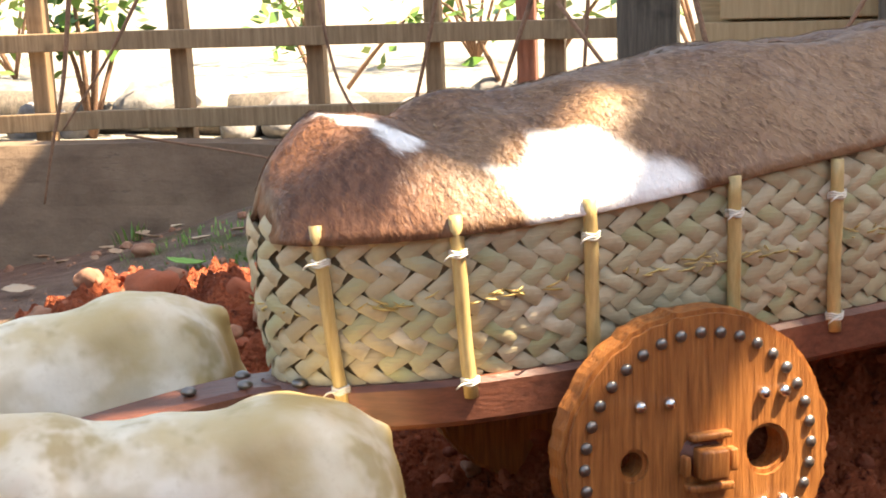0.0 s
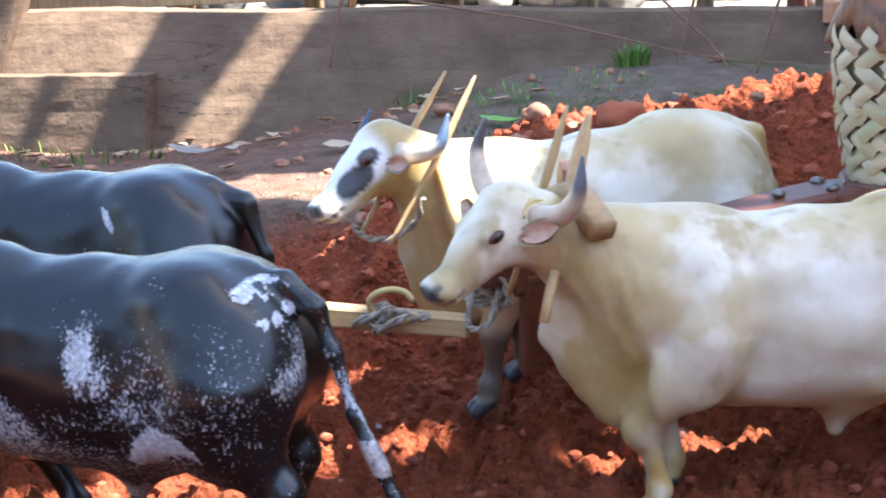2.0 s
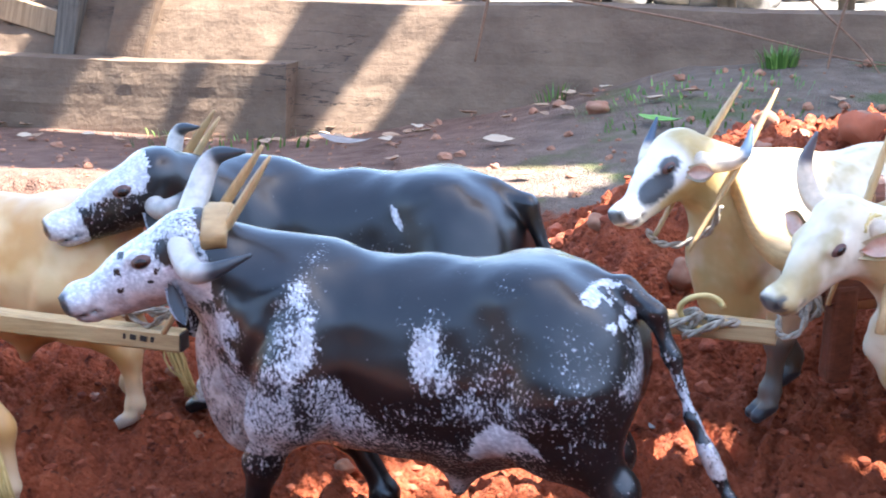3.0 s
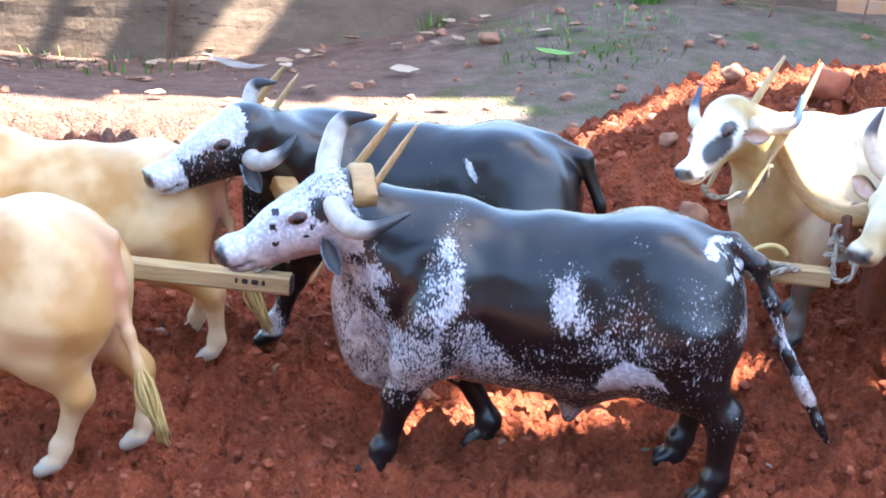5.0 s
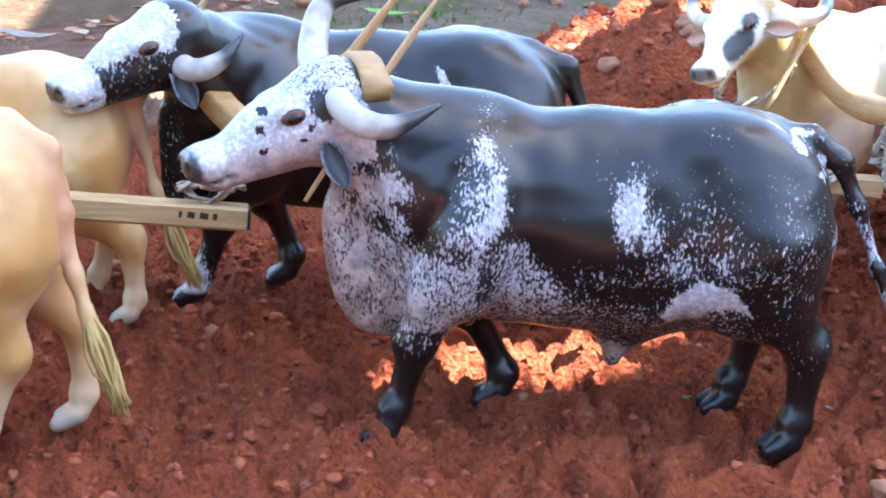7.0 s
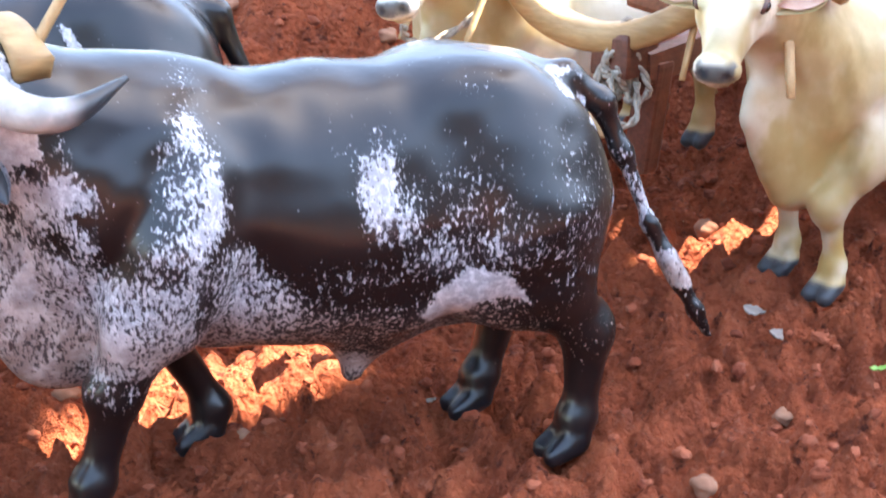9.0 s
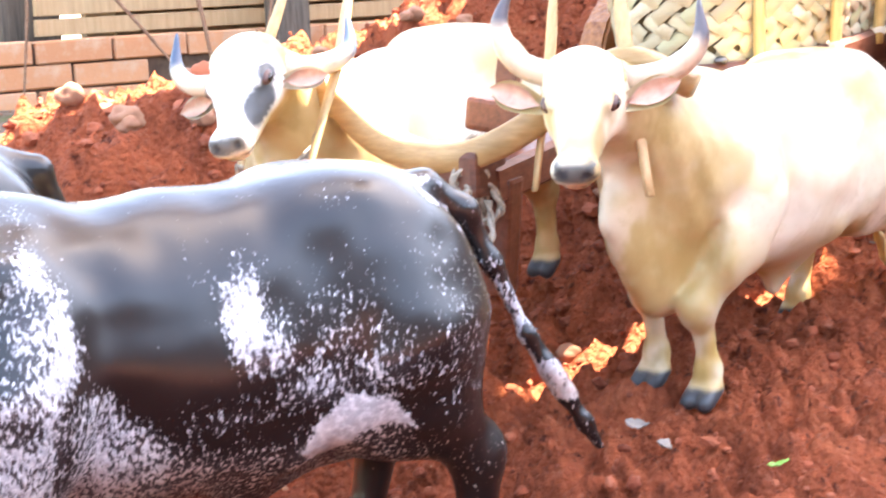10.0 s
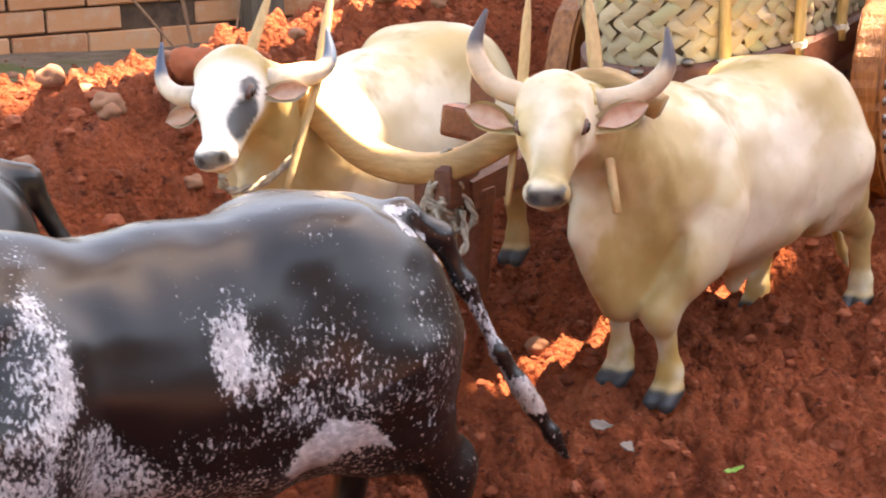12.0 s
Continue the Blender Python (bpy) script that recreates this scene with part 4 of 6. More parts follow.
build_ox(OX_FAR_TAN, pose(-0.618, 0.300, 0.010), "tan painted ox statue standing on red soil")


# ---------- ox cart ----------
CART_O, CART_U, CART_N = Vector((0.70, 0.39, 0)), Vector((0.866, 0.5, 0)), Vector((0.5, -0.866, 0))


def bed_half(s):
    return float(np.interp(s, [-0.028, -0.022, -0.006, 0.025, 0.07, 0.12, 0.23, 0.35, 0.47, 0.80], [0.0, 0.028, 0.050, 0.072, 0.096, 0.114, 0.130, 0.134, 0.132, 0.125]))


def bed_z(s):
    return 0.320 + 0.085 * s


def cart_at(s, across, up=0.0):
    """A place in the cart: along it, to its near side, above the bed."""
    p = CART_O + CART_U * s + CART_N * across
    return Vector((p.x, p.y, bed_z(s) + up))


def outline(step=0.004, end=0.80):
    """The round of the mat's foot from the near back, about the prow, to the far back."""
    s = np.concatenate([np.linspace(end, 0.1, 160), np.linspace(0.098, -0.028, 120)])
    near = [(a, bed_half(a)) for a in s]
    far = [(a, -w) for a, w in near[::-1]][1:]
    p = np.array(near + far)
    d = np.r_[0, np.cumsum(np.hypot(*np.diff(p, axis=0).T))]
    k = int(d[-1] / step)
    t = np.linspace(0, d[-1], k)
    q = np.stack([np.interp(t, d, p[:, 0]), np.interp(t, d, p[:, 1])], 1)
    for _ in range(4):
        q[1:-1] = 0.5 * q[1:-1] + 0.25 * (q[:-2] + q[2:])
    return q, t


OUT, ARC = outline()


def mat_frame(arc, v):
    """Place, tangent and outward way on the mat at an arc length and a height."""
    s, w = np.interp(arc, ARC, OUT[:, 0]), np.interp(arc, ARC, OUT[:, 1])
    s2, w2 = np.interp(arc + 0.004, ARC, OUT[:, 0]), np.interp(arc + 0.004, ARC, OUT[:, 1])
    s1, w1 = np.interp(arc - 0.004, ARC, OUT[:, 0]), np.interp(arc - 0.004, ARC, OUT[:, 1])
    tan = (CART_U * (s2 - s1) + CART_N * (w2 - w1)).normalized()
    tan.z = 0.085 * (s2 - s1) / max(1e-6, math.hypot(s2 - s1, w2 - w1))
    out = Vector((0, 0, 1)).cross(tan)
    if out.dot(CART_U * (s - 0.35) + CART_N * w) < 0:
        out = -out
    out.normalize()
    return cart_at(s, w, v) + out * (0.02 * v / 0.155 + 0.006 * math.sin(math.pi * v / 0.155)), tan.normalized(), out


MAT_H = 0.148
M_STRIP = (lambda e: (e.color(e.mix(e.smooth(e.noise(45, 4), 0.40, 0.72),
           e.ramp(e.rand(), [(0.0, (0.36, 0.29, 0.17)), (0.35, (0.50, 0.43, 0.29)), (0.7, (0.43, 0.38, 0.23)), (0.88, (0.33, 0.33, 0.17)), (1.0, (0.58, 0.51, 0.37))]),
           (0.36, 0.28, 0.17))), e.bump(e.noise(1.0, 2, 0.5, e.scaled(e.co, (90, 400, 400))), 0.35, 0.002), e.m)[-1])(Mat("palm_strip", 0.48))
M_STRIPS = (lambda e: (e.color(e.mix(e.smooth(e.noise(45, 4), 0.40, 0.72),
            e.ramp(e.island(), [(0.0, (0.36, 0.29, 0.17)), (0.35, (0.50, 0.43, 0.29)), (0.7, (0.43, 0.38, 0.23)), (0.88, (0.33, 0.33, 0.17)), (1.0, (0.58, 0.51, 0.37))]),
            (0.36, 0.28, 0.17))), e.m)[-1])(Mat("palm_strips", 0.48))
M_GAPSHADE = Mat("shaded_palm_backing", 0.8).color((0.20, 0.15, 0.085)).m


def strip_grid(sign, length=0.0350, width=0.0152, slant=34):
    """One visible stretch of a palm strip: slanted, bowed across, both ends tucked under its neighbours."""
    v, f = [], []
    N, K = 5, 4
    c, d = math.cos(radians(slant)), math.sin(radians(slant))
    for i in range(N + 1):
        t = i / N * 2 - 1
        for k in range(K + 1):
            a = k / K * 2 - 1
            u, w = t * length / 2, a * width / 2
            out = 0.0016 * (1 - a * a) + 0.0010 - 0.0052 * max(0.0, abs(t) - 0.45) ** 1.3
            v.append((sign * (u * c - w * d), out, u * d + w * c))
    for i in range(N):
        for k in range(K):
            q = (i * (K + 1) + k, i * (K + 1) + k + 1, (i + 1) * (K + 1) + k + 1, (i + 1) * (K + 1) + k)
            f.append(q if sign < 0 else q[::-1])
    return v, f


def build_mat():
    mat = empty("woven_mat", Matrix.Translation(cart_at(0.3, 0)), "woven palm-leaf mat walling the cart bed", "mat")
    inv = mat.matrix_world.inverted()
    # sheet with thickness added behind the strips, dark for the shade in their gaps
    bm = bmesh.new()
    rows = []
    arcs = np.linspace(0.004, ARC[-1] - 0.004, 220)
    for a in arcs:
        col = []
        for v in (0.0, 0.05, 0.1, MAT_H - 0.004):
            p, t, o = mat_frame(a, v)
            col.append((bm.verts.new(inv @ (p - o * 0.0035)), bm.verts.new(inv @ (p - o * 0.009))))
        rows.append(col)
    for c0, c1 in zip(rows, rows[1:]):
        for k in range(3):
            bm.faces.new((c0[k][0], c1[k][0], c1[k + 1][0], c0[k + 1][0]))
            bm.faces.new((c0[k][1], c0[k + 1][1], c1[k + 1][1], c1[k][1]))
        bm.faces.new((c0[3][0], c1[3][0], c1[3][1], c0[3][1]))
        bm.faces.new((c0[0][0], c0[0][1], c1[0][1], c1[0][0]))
    part("gap_sheet", bm, M_GAPSHADE, mat)
    shapes = []
    for sign in (1, -1):
        v, f = strip_grid(sign)
        shapes.append((mesh_np("strip", v, f, M_STRIP), v, f))
    rest_v, rest_f = [], []
    rng = random.Random(5)
    pitch, nrow = 0.0260, 9
    near = [float(np.interp(0.52, OUT[:140, 0][::-1], ARC[:140][::-1])), float(ARC[-1] * 0.5 + 0.03)]
    made = 0
    for r in range(nrow):
        sign = 1 if r % 2 else -1
        v = 0.008 + r * 0.0164 + (0.002 if r > 4 else 0.0)
        a = 0.01 + (r % 2) * pitch * 0.5
        while a < ARC[-1] - 0.01:
            p, t, o = mat_frame(a + rng.uniform(-0.001, 0.001), v + rng.uniform(-0.0012, 0.0012))
            up = t.cross(o)
            if up.z < 0:
                up = -up
            side = o.cross(up)
            m = Matrix((side, o, up)).transposed().to_4x4()
            m = Matrix.Translation(p + o * (0.0 + 0.0008 * rng.random())) @ m @ pose(0, 0, 0, rng.uniform(-4, 4), rng.uniform(-4, 4), rng.uniform(-3, 3))
            if near[0] < a < near[1] and made < 300:
                ob = new("strip", shapes[r % 2][0])
                ob.parent = mat
                ob.matrix_local = inv @ m
                made += 1
            else:
                n0 = len(rest_v)
                rest_v += [tuple(inv @ (m @ Vector(q))) for q in shapes[r % 2][1]]
                rest_f += [[n0 + i for i in q] for q in shapes[r % 2][2]]
            a += pitch * rng.uniform(0.96, 1.04)
    if rest_v:
        ob = new("strip_rest", mesh_np("strip_rest", rest_v, rest_f, M_STRIPS))
        ob.parent = mat
        tagged(ob, kind="stuff")
    # loose fibres along the middle seam
    bm = bmesh.new()
    for _ in range(70):
        a = rng.uniform(near[0], near[1])
        p, t, o = mat_frame(a, MAT_H * 0.5 + rng.uniform(-0.006, 0.006))
        q = p + t * rng.uniform(-0.02, 0.02) + o * rng.uniform(0.002, 0.006) + Vector((0, 0, rng.uniform(-0.005, 0.008)))
        tube_bm(bm, [(*(inv @ (p + o * 0.003)), 0.0007), (*(inv @ ((p + q) / 2 + o * 0.004)), 0.0009), (*(inv @ q), 0.0003)], 5, 4)
    part("seam_fibre", bm, M_STRAW, mat, kind="stuff")


def build_wheel(parent, centre, side):
    """Solid plank wheel with two round holes, a nailed rim and a squared axle end."""
    n = CART_N * side
    rot = Matrix((CART_U * side, Vector((0, 0, 1)), n)).transposed().to_4x4()
    inv = parent.matrix_world.inverted()
    base = inv @ Matrix.Translation(centre) @ rot
    R, T = 0.132, 0.034
    rng = random.Random(3)
    bm = bmesh.new()
    loops = [[((R - 0.0035 * rng.random()) * math.cos(a), (R - 0.0035 * rng.random()) * math.sin(a)) for a in np.linspace(0, 2 * math.pi, 97)[:-1]]]
    for hx, r in ((0.066, 0.0185), (-0.064, 0.0105)):
        loops.append([(hx + r * math.cos(a), -0.002 + r * 1.08 * math.sin(a)) for a in np.linspace(0, 2 * math.pi, 21)[:-1]])
    edges = []
    for lp in loops:
        vs = [bm.verts.new((x, y, T / 2)) for x, y in lp]
        edges += [bm.edges.new((vs[i], vs[(i + 1) % len(vs)])) for i in range(len(vs))]
    bmesh.ops.triangle_fill(bm, use_beauty=True, use_dissolve=False, edges=edges)
    ext = bmesh.ops.extrude_face_region(bm, geom=bm.faces[:])
    bmesh.ops.translate(bm, vec=(0, 0, -T), verts=[v for v in ext["geom"] if isinstance(v, bmesh.types.BMVert)])
    bmesh.ops.recalc_face_normals(bm, faces=bm.faces)
    rim = [e for e in bm.edges if abs(e.verts[0].co.z - e.verts[1].co.z) < 1e-6 and e.calc_face_angle(0) > 1.0]
    bmesh.ops.bevel(bm, geom=rim, offset=0.004, segments=2, affect="EDGES")
    wheel = part("wheel", bm, M_WHEEL, parent, "nailed solid wooden wheel disc", smooth=False)
    wheel.matrix_local = base
    # studs round the rim
    tmp = bmesh.new()
    bmesh.ops.create_uvsphere(tmp, u_segments=10, v_segments=6, radius=0.0056)
    for v in tmp.verts:
        v.co.z *= 0.65
    dark = part("stud", tmp, M_IRON, wheel)
    dark.location = (0.110, 0, T / 2 + 0.0008)
    for k in range(1, 36):
        ob = new("stud", dark.data)
        ob.parent = wheel
        a = 2 * math.pi * k / 36
        ob.location = (0.110 * math.cos(a), 0.110 * math.sin(a), T / 2 + 0.0008)
    tmp = bmesh.new()
    bmesh.ops.create_uvsphere(tmp, u_segments=12, v_segments=6, radius=0.0060)
    bright = part("bolt_head", tmp, M_STEEL, wheel, "bright steel bolt head")
    first = True
    for x in (-0.058, -0.030, 0.062, 0.082):
        for y in (0.050, -0.050):
            ob = bright if first else new("bolt_head", bright.data)
            first = False
            ob.parent = wheel
            ob.location = (x, y, T / 2 + 0.001)
    b = bmesh.new()
    box_bm(b, 0.026, 0.026, 0.022, bevel=0.003, wobble=0.002)
    ob = part("axle_end", b, M_WHEEL, wheel)
    ob.location = (0.006, -0.004, T / 2 + 0.008)
    for x, y, w, h in ((0.006, 0.019, 0.040, 0.006), (0.006, -0.027, 0.044, 0.007), (0.028, -0.004, 0.008, 0.020), (-0.017, -0.006, 0.006, 0.018)):
        b = bmesh.new()
        box_bm(b, w, h, 0.012, bevel=0.002, wobble=0.001)
        ob = part("wedge", b, M_WHEEL, wheel)
        ob.location = (x, y, T / 2 + 0.005)
    return wheel


def beam_path(bm, pts, w, h, n=24):
    """A squared beam along rows of x, y, z; w across, h deep below the line."""
    s = spline([(*p, 0) for p in pts], n)[:, :3]
    rings = []
    for i in range(n):
        d = Vector(s[min(i + 1, n - 1)] - s[max(i - 1, 0)]).normalized()
        a = d.cross(Vector((0, 0, 1))).normalized()
        u = a.cross(d).normalized()
        c = Vector(s[i])
        b = 0.12
        ww = w(i / (n - 1)) if callable(w) else w
        hh = h(i / (n - 1)) if callable(h) else h
        prof = [(-0.5, -b), (-0.5 + b, 0), (0.5 - b, 0), (0.5, -b), (0.5, -1 + b), (0.5 - b, -1), (-0.5 + b, -1), (-0.5, -1 + b)]
        rings.append([bm.verts.new(c + a * (x * ww) + u * (y * hh)) for x, y in prof])
    k = 8
    for r0, r1 in zip(rings, rings[1:]):
        for j in range(k):
            bm.faces.new((r0[j], r1[j], r1[(j + 1) % k], r0[(j + 1) % k]))
    bm.faces.new(rings[0])
    bm.faces.new(rings[-1][::-1])
    bmesh.ops.recalc_face_normals(bm, faces=bm.faces)


def local_bm(bm, parent):
    bmesh.ops.transform(bm, matrix=parent.matrix_world.inverted(), verts=bm.verts)
    return bm


def build_cart():
    cart = empty("ox_cart", Matrix.Translation(cart_at(0.3, 0, -0.15)), "small red-brown wooden ox cart with solid nailed wheels", "cart")
    for side in (1, -1):
        bm = bmesh.new()
        pts = [cart_at(s, side * (bed_half(s) - 0.004), 0.002) for s in (-0.03, 0.0, 0.05, 0.12, 0.23, 0.35, 0.5, 0.8)]
        beam_path(bm, pts, 0.034, 0.042, 40)
        part("side_beam", local_bm(bm, cart), M_CARTWOOD, cart, smooth=False)
    bm = bmesh.new()
    beam_path(bm, [cart_at(0.25, 0.0, -0.004), cart_at(0.0, 0.0, 0.000), (0.640, 0.372, 0.314), (0.56, 0.330, 0.300), (0.46, 0.285, 0.278), (0.35, 0.235, 0.262)],
              lambda t: 0.088 - 0.040 * t, 0.034, 30)
    part("tongue", local_bm(bm, cart), M_CARTWOOD, cart, smooth=False)
    # floor boards
    for k in range(5):
        bm = bmesh.new()
        a = (k - 2) * 0.044
        s0 = 0.02 + abs(a) * 0.9
        beam_path(bm, [cart_at(s0, a, -0.010), cart_at(0.4, a, -0.010), cart_at(0.8, a, -0.010)], 0.042, 0.014, 6)
        part("floor_board", local_bm(bm, cart), M_CARTWOOD, cart, smooth=False)
    # block at the yoke
    bm = bmesh.new()
    box_bm(bm, 0.050, 0.040, 0.040, pose(0.345, 0.232, 0.258, 0, 0, 25), 0.006, wobble=0.003)
    part("tongue_head", local_bm(bm, cart), M_CARTWOOD, cart, smooth=False)
    bm = bmesh.new()
    box_bm(bm, 0.026, 0.026, 0.105, pose(0.375, 0.235, 0.200, 6, 0, 25), 0.005, wobble=0.003)
    part("drop_post", local_bm(bm, cart), M_CARTWOOD, cart, smooth=False)
    # upright pin through the tongue and the chock behind it
    bm = bmesh.new()
    for z, w in ((0.235, 0.020), (0.300, 0.020), (0.335, 0.019), (0.348, 0.014), (0.355, 0.004)):
        for dx, dy in ((-1, -1), (1, -1), (1, 1), (-1, 1)):
            bm.verts.new(Vector((0.403, 0.260, z)) + CART_U * (dx * 0.0055) + CART_N * (dy * w / 2))
    bm.verts.ensure_lookup_table()
    for r in range(4):
        for k in range(4):
            bm.faces.new([bm.verts[i] for i in (4 * r + k, 4 * r + (k + 1) % 4, 4 * r + 4 + (k + 1) % 4, 4 * r + 4 + k)])
    bm.faces.new(bm.verts[:4][::-1]), bm.faces.new(bm.verts[16:])
    part("pin", local_bm(bm, cart), M_CARTWOOD, cart, "dark brown upright wooden pin", smooth=False)
    bm = bmesh.new()
    box_bm(bm, 0.030, 0.040, 0.030, pose(0.412, 0.302, 0.296, 8, 4, 28), 0.005, wobble=0.003)
    part("chock", local_bm(bm, cart), M_CARTWOOD, cart, smooth=False)
    # axle and bearing blocks
    s = 0.30
    bm = bmesh.new()
    a, b = cart_at(s, 0.205), cart_at(s, -0.205)
    a.z = b.z = 0.262
    tube_bm(bm, [(*a, 0.020), (*((a + b) / 2), 0.023), (*b, 0.020)], 8, 12)
    part("axle", local_bm(bm, cart), M_CARTWOOD, cart)
    for side in (1, -1):
        bm = bmesh.new()
        c = cart_at(s - 0.02, side * 0.115, -0.062)
        box_bm(bm, 0.15, 0.036, 0.040, Matrix.Translation(c) @ pose(0, 0, 0, 0, 0, 30), 0.008, wobble=0.003, cuts=2)
        part("bearing_block", local_bm(bm, cart), M_CARTWOOD, cart, smooth=False)
        w = cart_at(s, side * 0.186)
        w.z = 0.262
        build_wheel(cart, w, side)
    # bolts in the tongue's root
    for (x, y) in ((0.636, 0.393), (0.600, 0.346), (0.652, 0.352), (0.708, 0.338)):
        bm = bmesh.new()
        bmesh.ops.create_uvsphere(bm, u_segments=12, v_segments=8, radius=0.0075)
        bmesh.ops.scale(bm, vec=(1, 1, 0.6), verts=bm.verts)
        z = 0.316 + (x - 0.64) * 0.12
        bmesh.ops.translate(bm, vec=(x, y, z), verts=bm.verts)
        part("bolt", local_bm(bm, cart), M_IRON, cart, "dark steel bolt head")
    # cane stakes, bound with cord
    for s, lean in ((0.020, 0.4), (0.120, 0.2), (0.230, -0.2), (0.365, 0.1), (0.470, 0.0), (0.60, 0.1)):
        arc = float(np.interp(-s, -OUT[:200, 0], ARC[:200]))
        p, t, o = mat_frame(arc, 0.0)
        q, _, o2 = mat_frame(arc, MAT_H)
        p = p + o * 0.012 - Vector((0, 0, 0.014))
        q = q + o2 * 0.011 + Vector((0, 0, 0.002)) + t * (0.012 + 0.004 * lean)
        bm = bmesh.new()
        tube_bm(bm, [(*p, 0.0068), (*(p.lerp(q, 0.35) + t * 0.001), 0.0062), (*(p.lerp(q, 0.7)), 0.0064), (*q, 0.0060)], 10, 10)
        st = part("stake", local_bm(bm, cart), M_STAKE, cart, "pale cane stake")
        for f in (0.09, 0.80):
            bm = bmesh.new()
            c = p.lerp(q, f)
            for dz in (-0.0022, 0.0, 0.0022):
                ring = [(*(c + t * 0.0078 * math.cos(a) + o * 0.0078 * math.sin(a) + Vector((0, 0, dz + 0.001 * math.sin(3 * a)))), 0.0012) for a in np.linspace(0, 6.4, 12)]
                tube_bm(bm, ring, 20, 5)
            tube_bm(bm, [(*(c + o * 0.008), 0.0010), (*(c + o * 0.012 + t * 0.008), 0.0010), (*(c + o * 0.010 + t * 0.013 + Vector((0, 0, -0.004))), 0.0006)], 6, 5)
            cord = part("cord", bm, M_TIE, st, "white cord binding")
            cord.matrix_parent_inverse = Matrix.Identity(4)
            cord.matrix_local = cart.matrix_world.inverted()


build_cart()
build_mat()


def build_hide():
    """A hair-on hide draped over the load, with a fringe of single hairs."""
    hide = empty("cow_hide", Matrix.Translation(cart_at(0.3, 0, 0.2)), "brown cow hide with white patches draped over the cart", "hide")
    inv = hide.matrix_world.inverted()
    NA, NB = 110, 64

    def surf(a, b):
        s = -0.040 + 0.84 * a
        half = bed_half(min(max(s + 0.016, -0.0279), 0.8)) + 0.032
        half = max(half, 0.004)
        edge = MAT_H + 0.004 - 0.014 * math.sin(4.2 * a + 1.0) * (abs(b) ** 3) - 0.004
        nose = min(1.0, max(0.0, (s + 0.040) / 0.06)) ** 0.45
        ridge = (0.088 + 0.012 * sstep(s, 0.15, 0.4)) * nose
        arch = (1 - abs(b) ** 2.3) ** 0.85
        fold = 0.010 * float(fbm(a * 11, b * 2.6, octaves=2, seed=40)) * (1 - abs(b) ** 6) - 0.016 * math.exp(-((s - 0.085 - 0.06 * b) / 0.028) ** 2) * (1 - b * b)
        p = cart_at(s, half * b * (1 - 0.03 * (1 - abs(b))), edge + (ridge + fold) * arch)
        return p

    grid = [[surf(i / NA, 2 * j / NB - 1) for j in range(NB + 1)] for i in range(NA + 1)]

    def white(p):
        d = p - CART_O
        s, w = d.dot(CART_U), d.dot(CART_N)
        k = 0.008 * float(fbm(s * 30, w * 30, 0.0, 3, seed=14))
        patch = region(np.array([s + k]), np.array([w + k]), [(0.132, 0.104), (0.165, 0.124), (0.190, 0.094), (0.237, 0.106), (0.267, 0.136), (0.318, 0.158), (0.318, 0.185), (0.262, 0.195), (0.187, 0.195), (0.165, 0.152)], 0.006)[0]
        u = min(1.0, max(0.0, ((s - 0.022) * 0.055 + (w + 0.005) * 0.078) / 0.0091))
        stripe = math.hypot(s - 0.022 - 0.055 * u, w + 0.005 - 0.078 * u) + k - 0.006 - 0.007 * u
        return float(max(patch, 1 - sstep(stripe, -0.003, 0.003)))

    def front(p):
        s = (p - CART_O).dot(CART_U)
        w = (p - CART_O).dot(CART_N)
        return float(1 - sstep(s - 0.25 * (w - 0.05) + 0.02 * float(fbm(s * 20, w * 20, 0.0, 2, seed=15)), 0.04, 0.12))

    bm = bmesh.new()
    lay = bm.verts.layers.float_color.new("coat")
    top = [[bm.verts.new(inv @ p) for p in row] for row in grid]
    for row, src in zip(top, grid):
        for v, p in zip(row, src):
            v[lay] = (white(p), 0, front(p), 1)
    for i in range(NA):
        for j in range(NB):
            bm.faces.new((top[i][j], top[i][j + 1], top[i + 1][j + 1], top[i + 1][j]))
    bmesh.ops.recalc_face_normals(bm, faces=bm.faces)
    if sum(f.normal.z for f in bm.faces) < 0:
        bmesh.ops.reverse_faces(bm, faces=bm.faces)
    e = Mat("hide_hair", 0.5)
    w, _, fr = e.attr("coat")
    st = e.noise(1.0, 3, 0.6, e.scaled(e.co, (140, 140, 60)))
    brown = e.mix(e.smooth(e.noise(7, 3), 0.35, 0.7), e.ramp(st, [(0.3, (0.085, 0.036, 0.016)), (0.7, (0.23, 0.115, 0.055))]), (0.27, 0.155, 0.080))
    brown = e.mix(fr, brown, e.ramp(st, [(0.3, (0.09, 0.034, 0.015)), (0.7, (0.23, 0.10, 0.048))]))
    e.color(e.mix(w, brown, (0.82, 0.79, 0.74)))
    e.bump(st, 0.6, 0.004)
    skin = part("skin", bm, e.m, hide)
    sol = skin.modifiers.new("thickness", "SOLIDIFY")
    sol.thickness, sol.offset = 0.004, -1
    # hairs
    rng = random.Random(9)
    hv, hf, hc = [], [], []
    for _ in range(15000):
        a, b = rng.uniform(0.005, 0.80), rng.uniform(-0.55, 0.975)
        p, q, r = surf(a, b), surf(a, min(b + 0.03, 1.0) if b < 0.96 else b - 0.03), surf(min(a + 0.012, 1.0), b)
        down = (q - p) if b < 0.96 else (p - q)
        nrm = (r - p).cross(down)
        if nrm.z < 0:
            nrm = -nrm
        if nrm.length < 1e-9:
            continue
        nrm.normalize()
        down = (down.normalized() * 0.9 + (r - p).normalized() * (0.5 + rng.uniform(-0.5, 0.5))).normalized()
        ln = rng.uniform(0.006, 0.012)
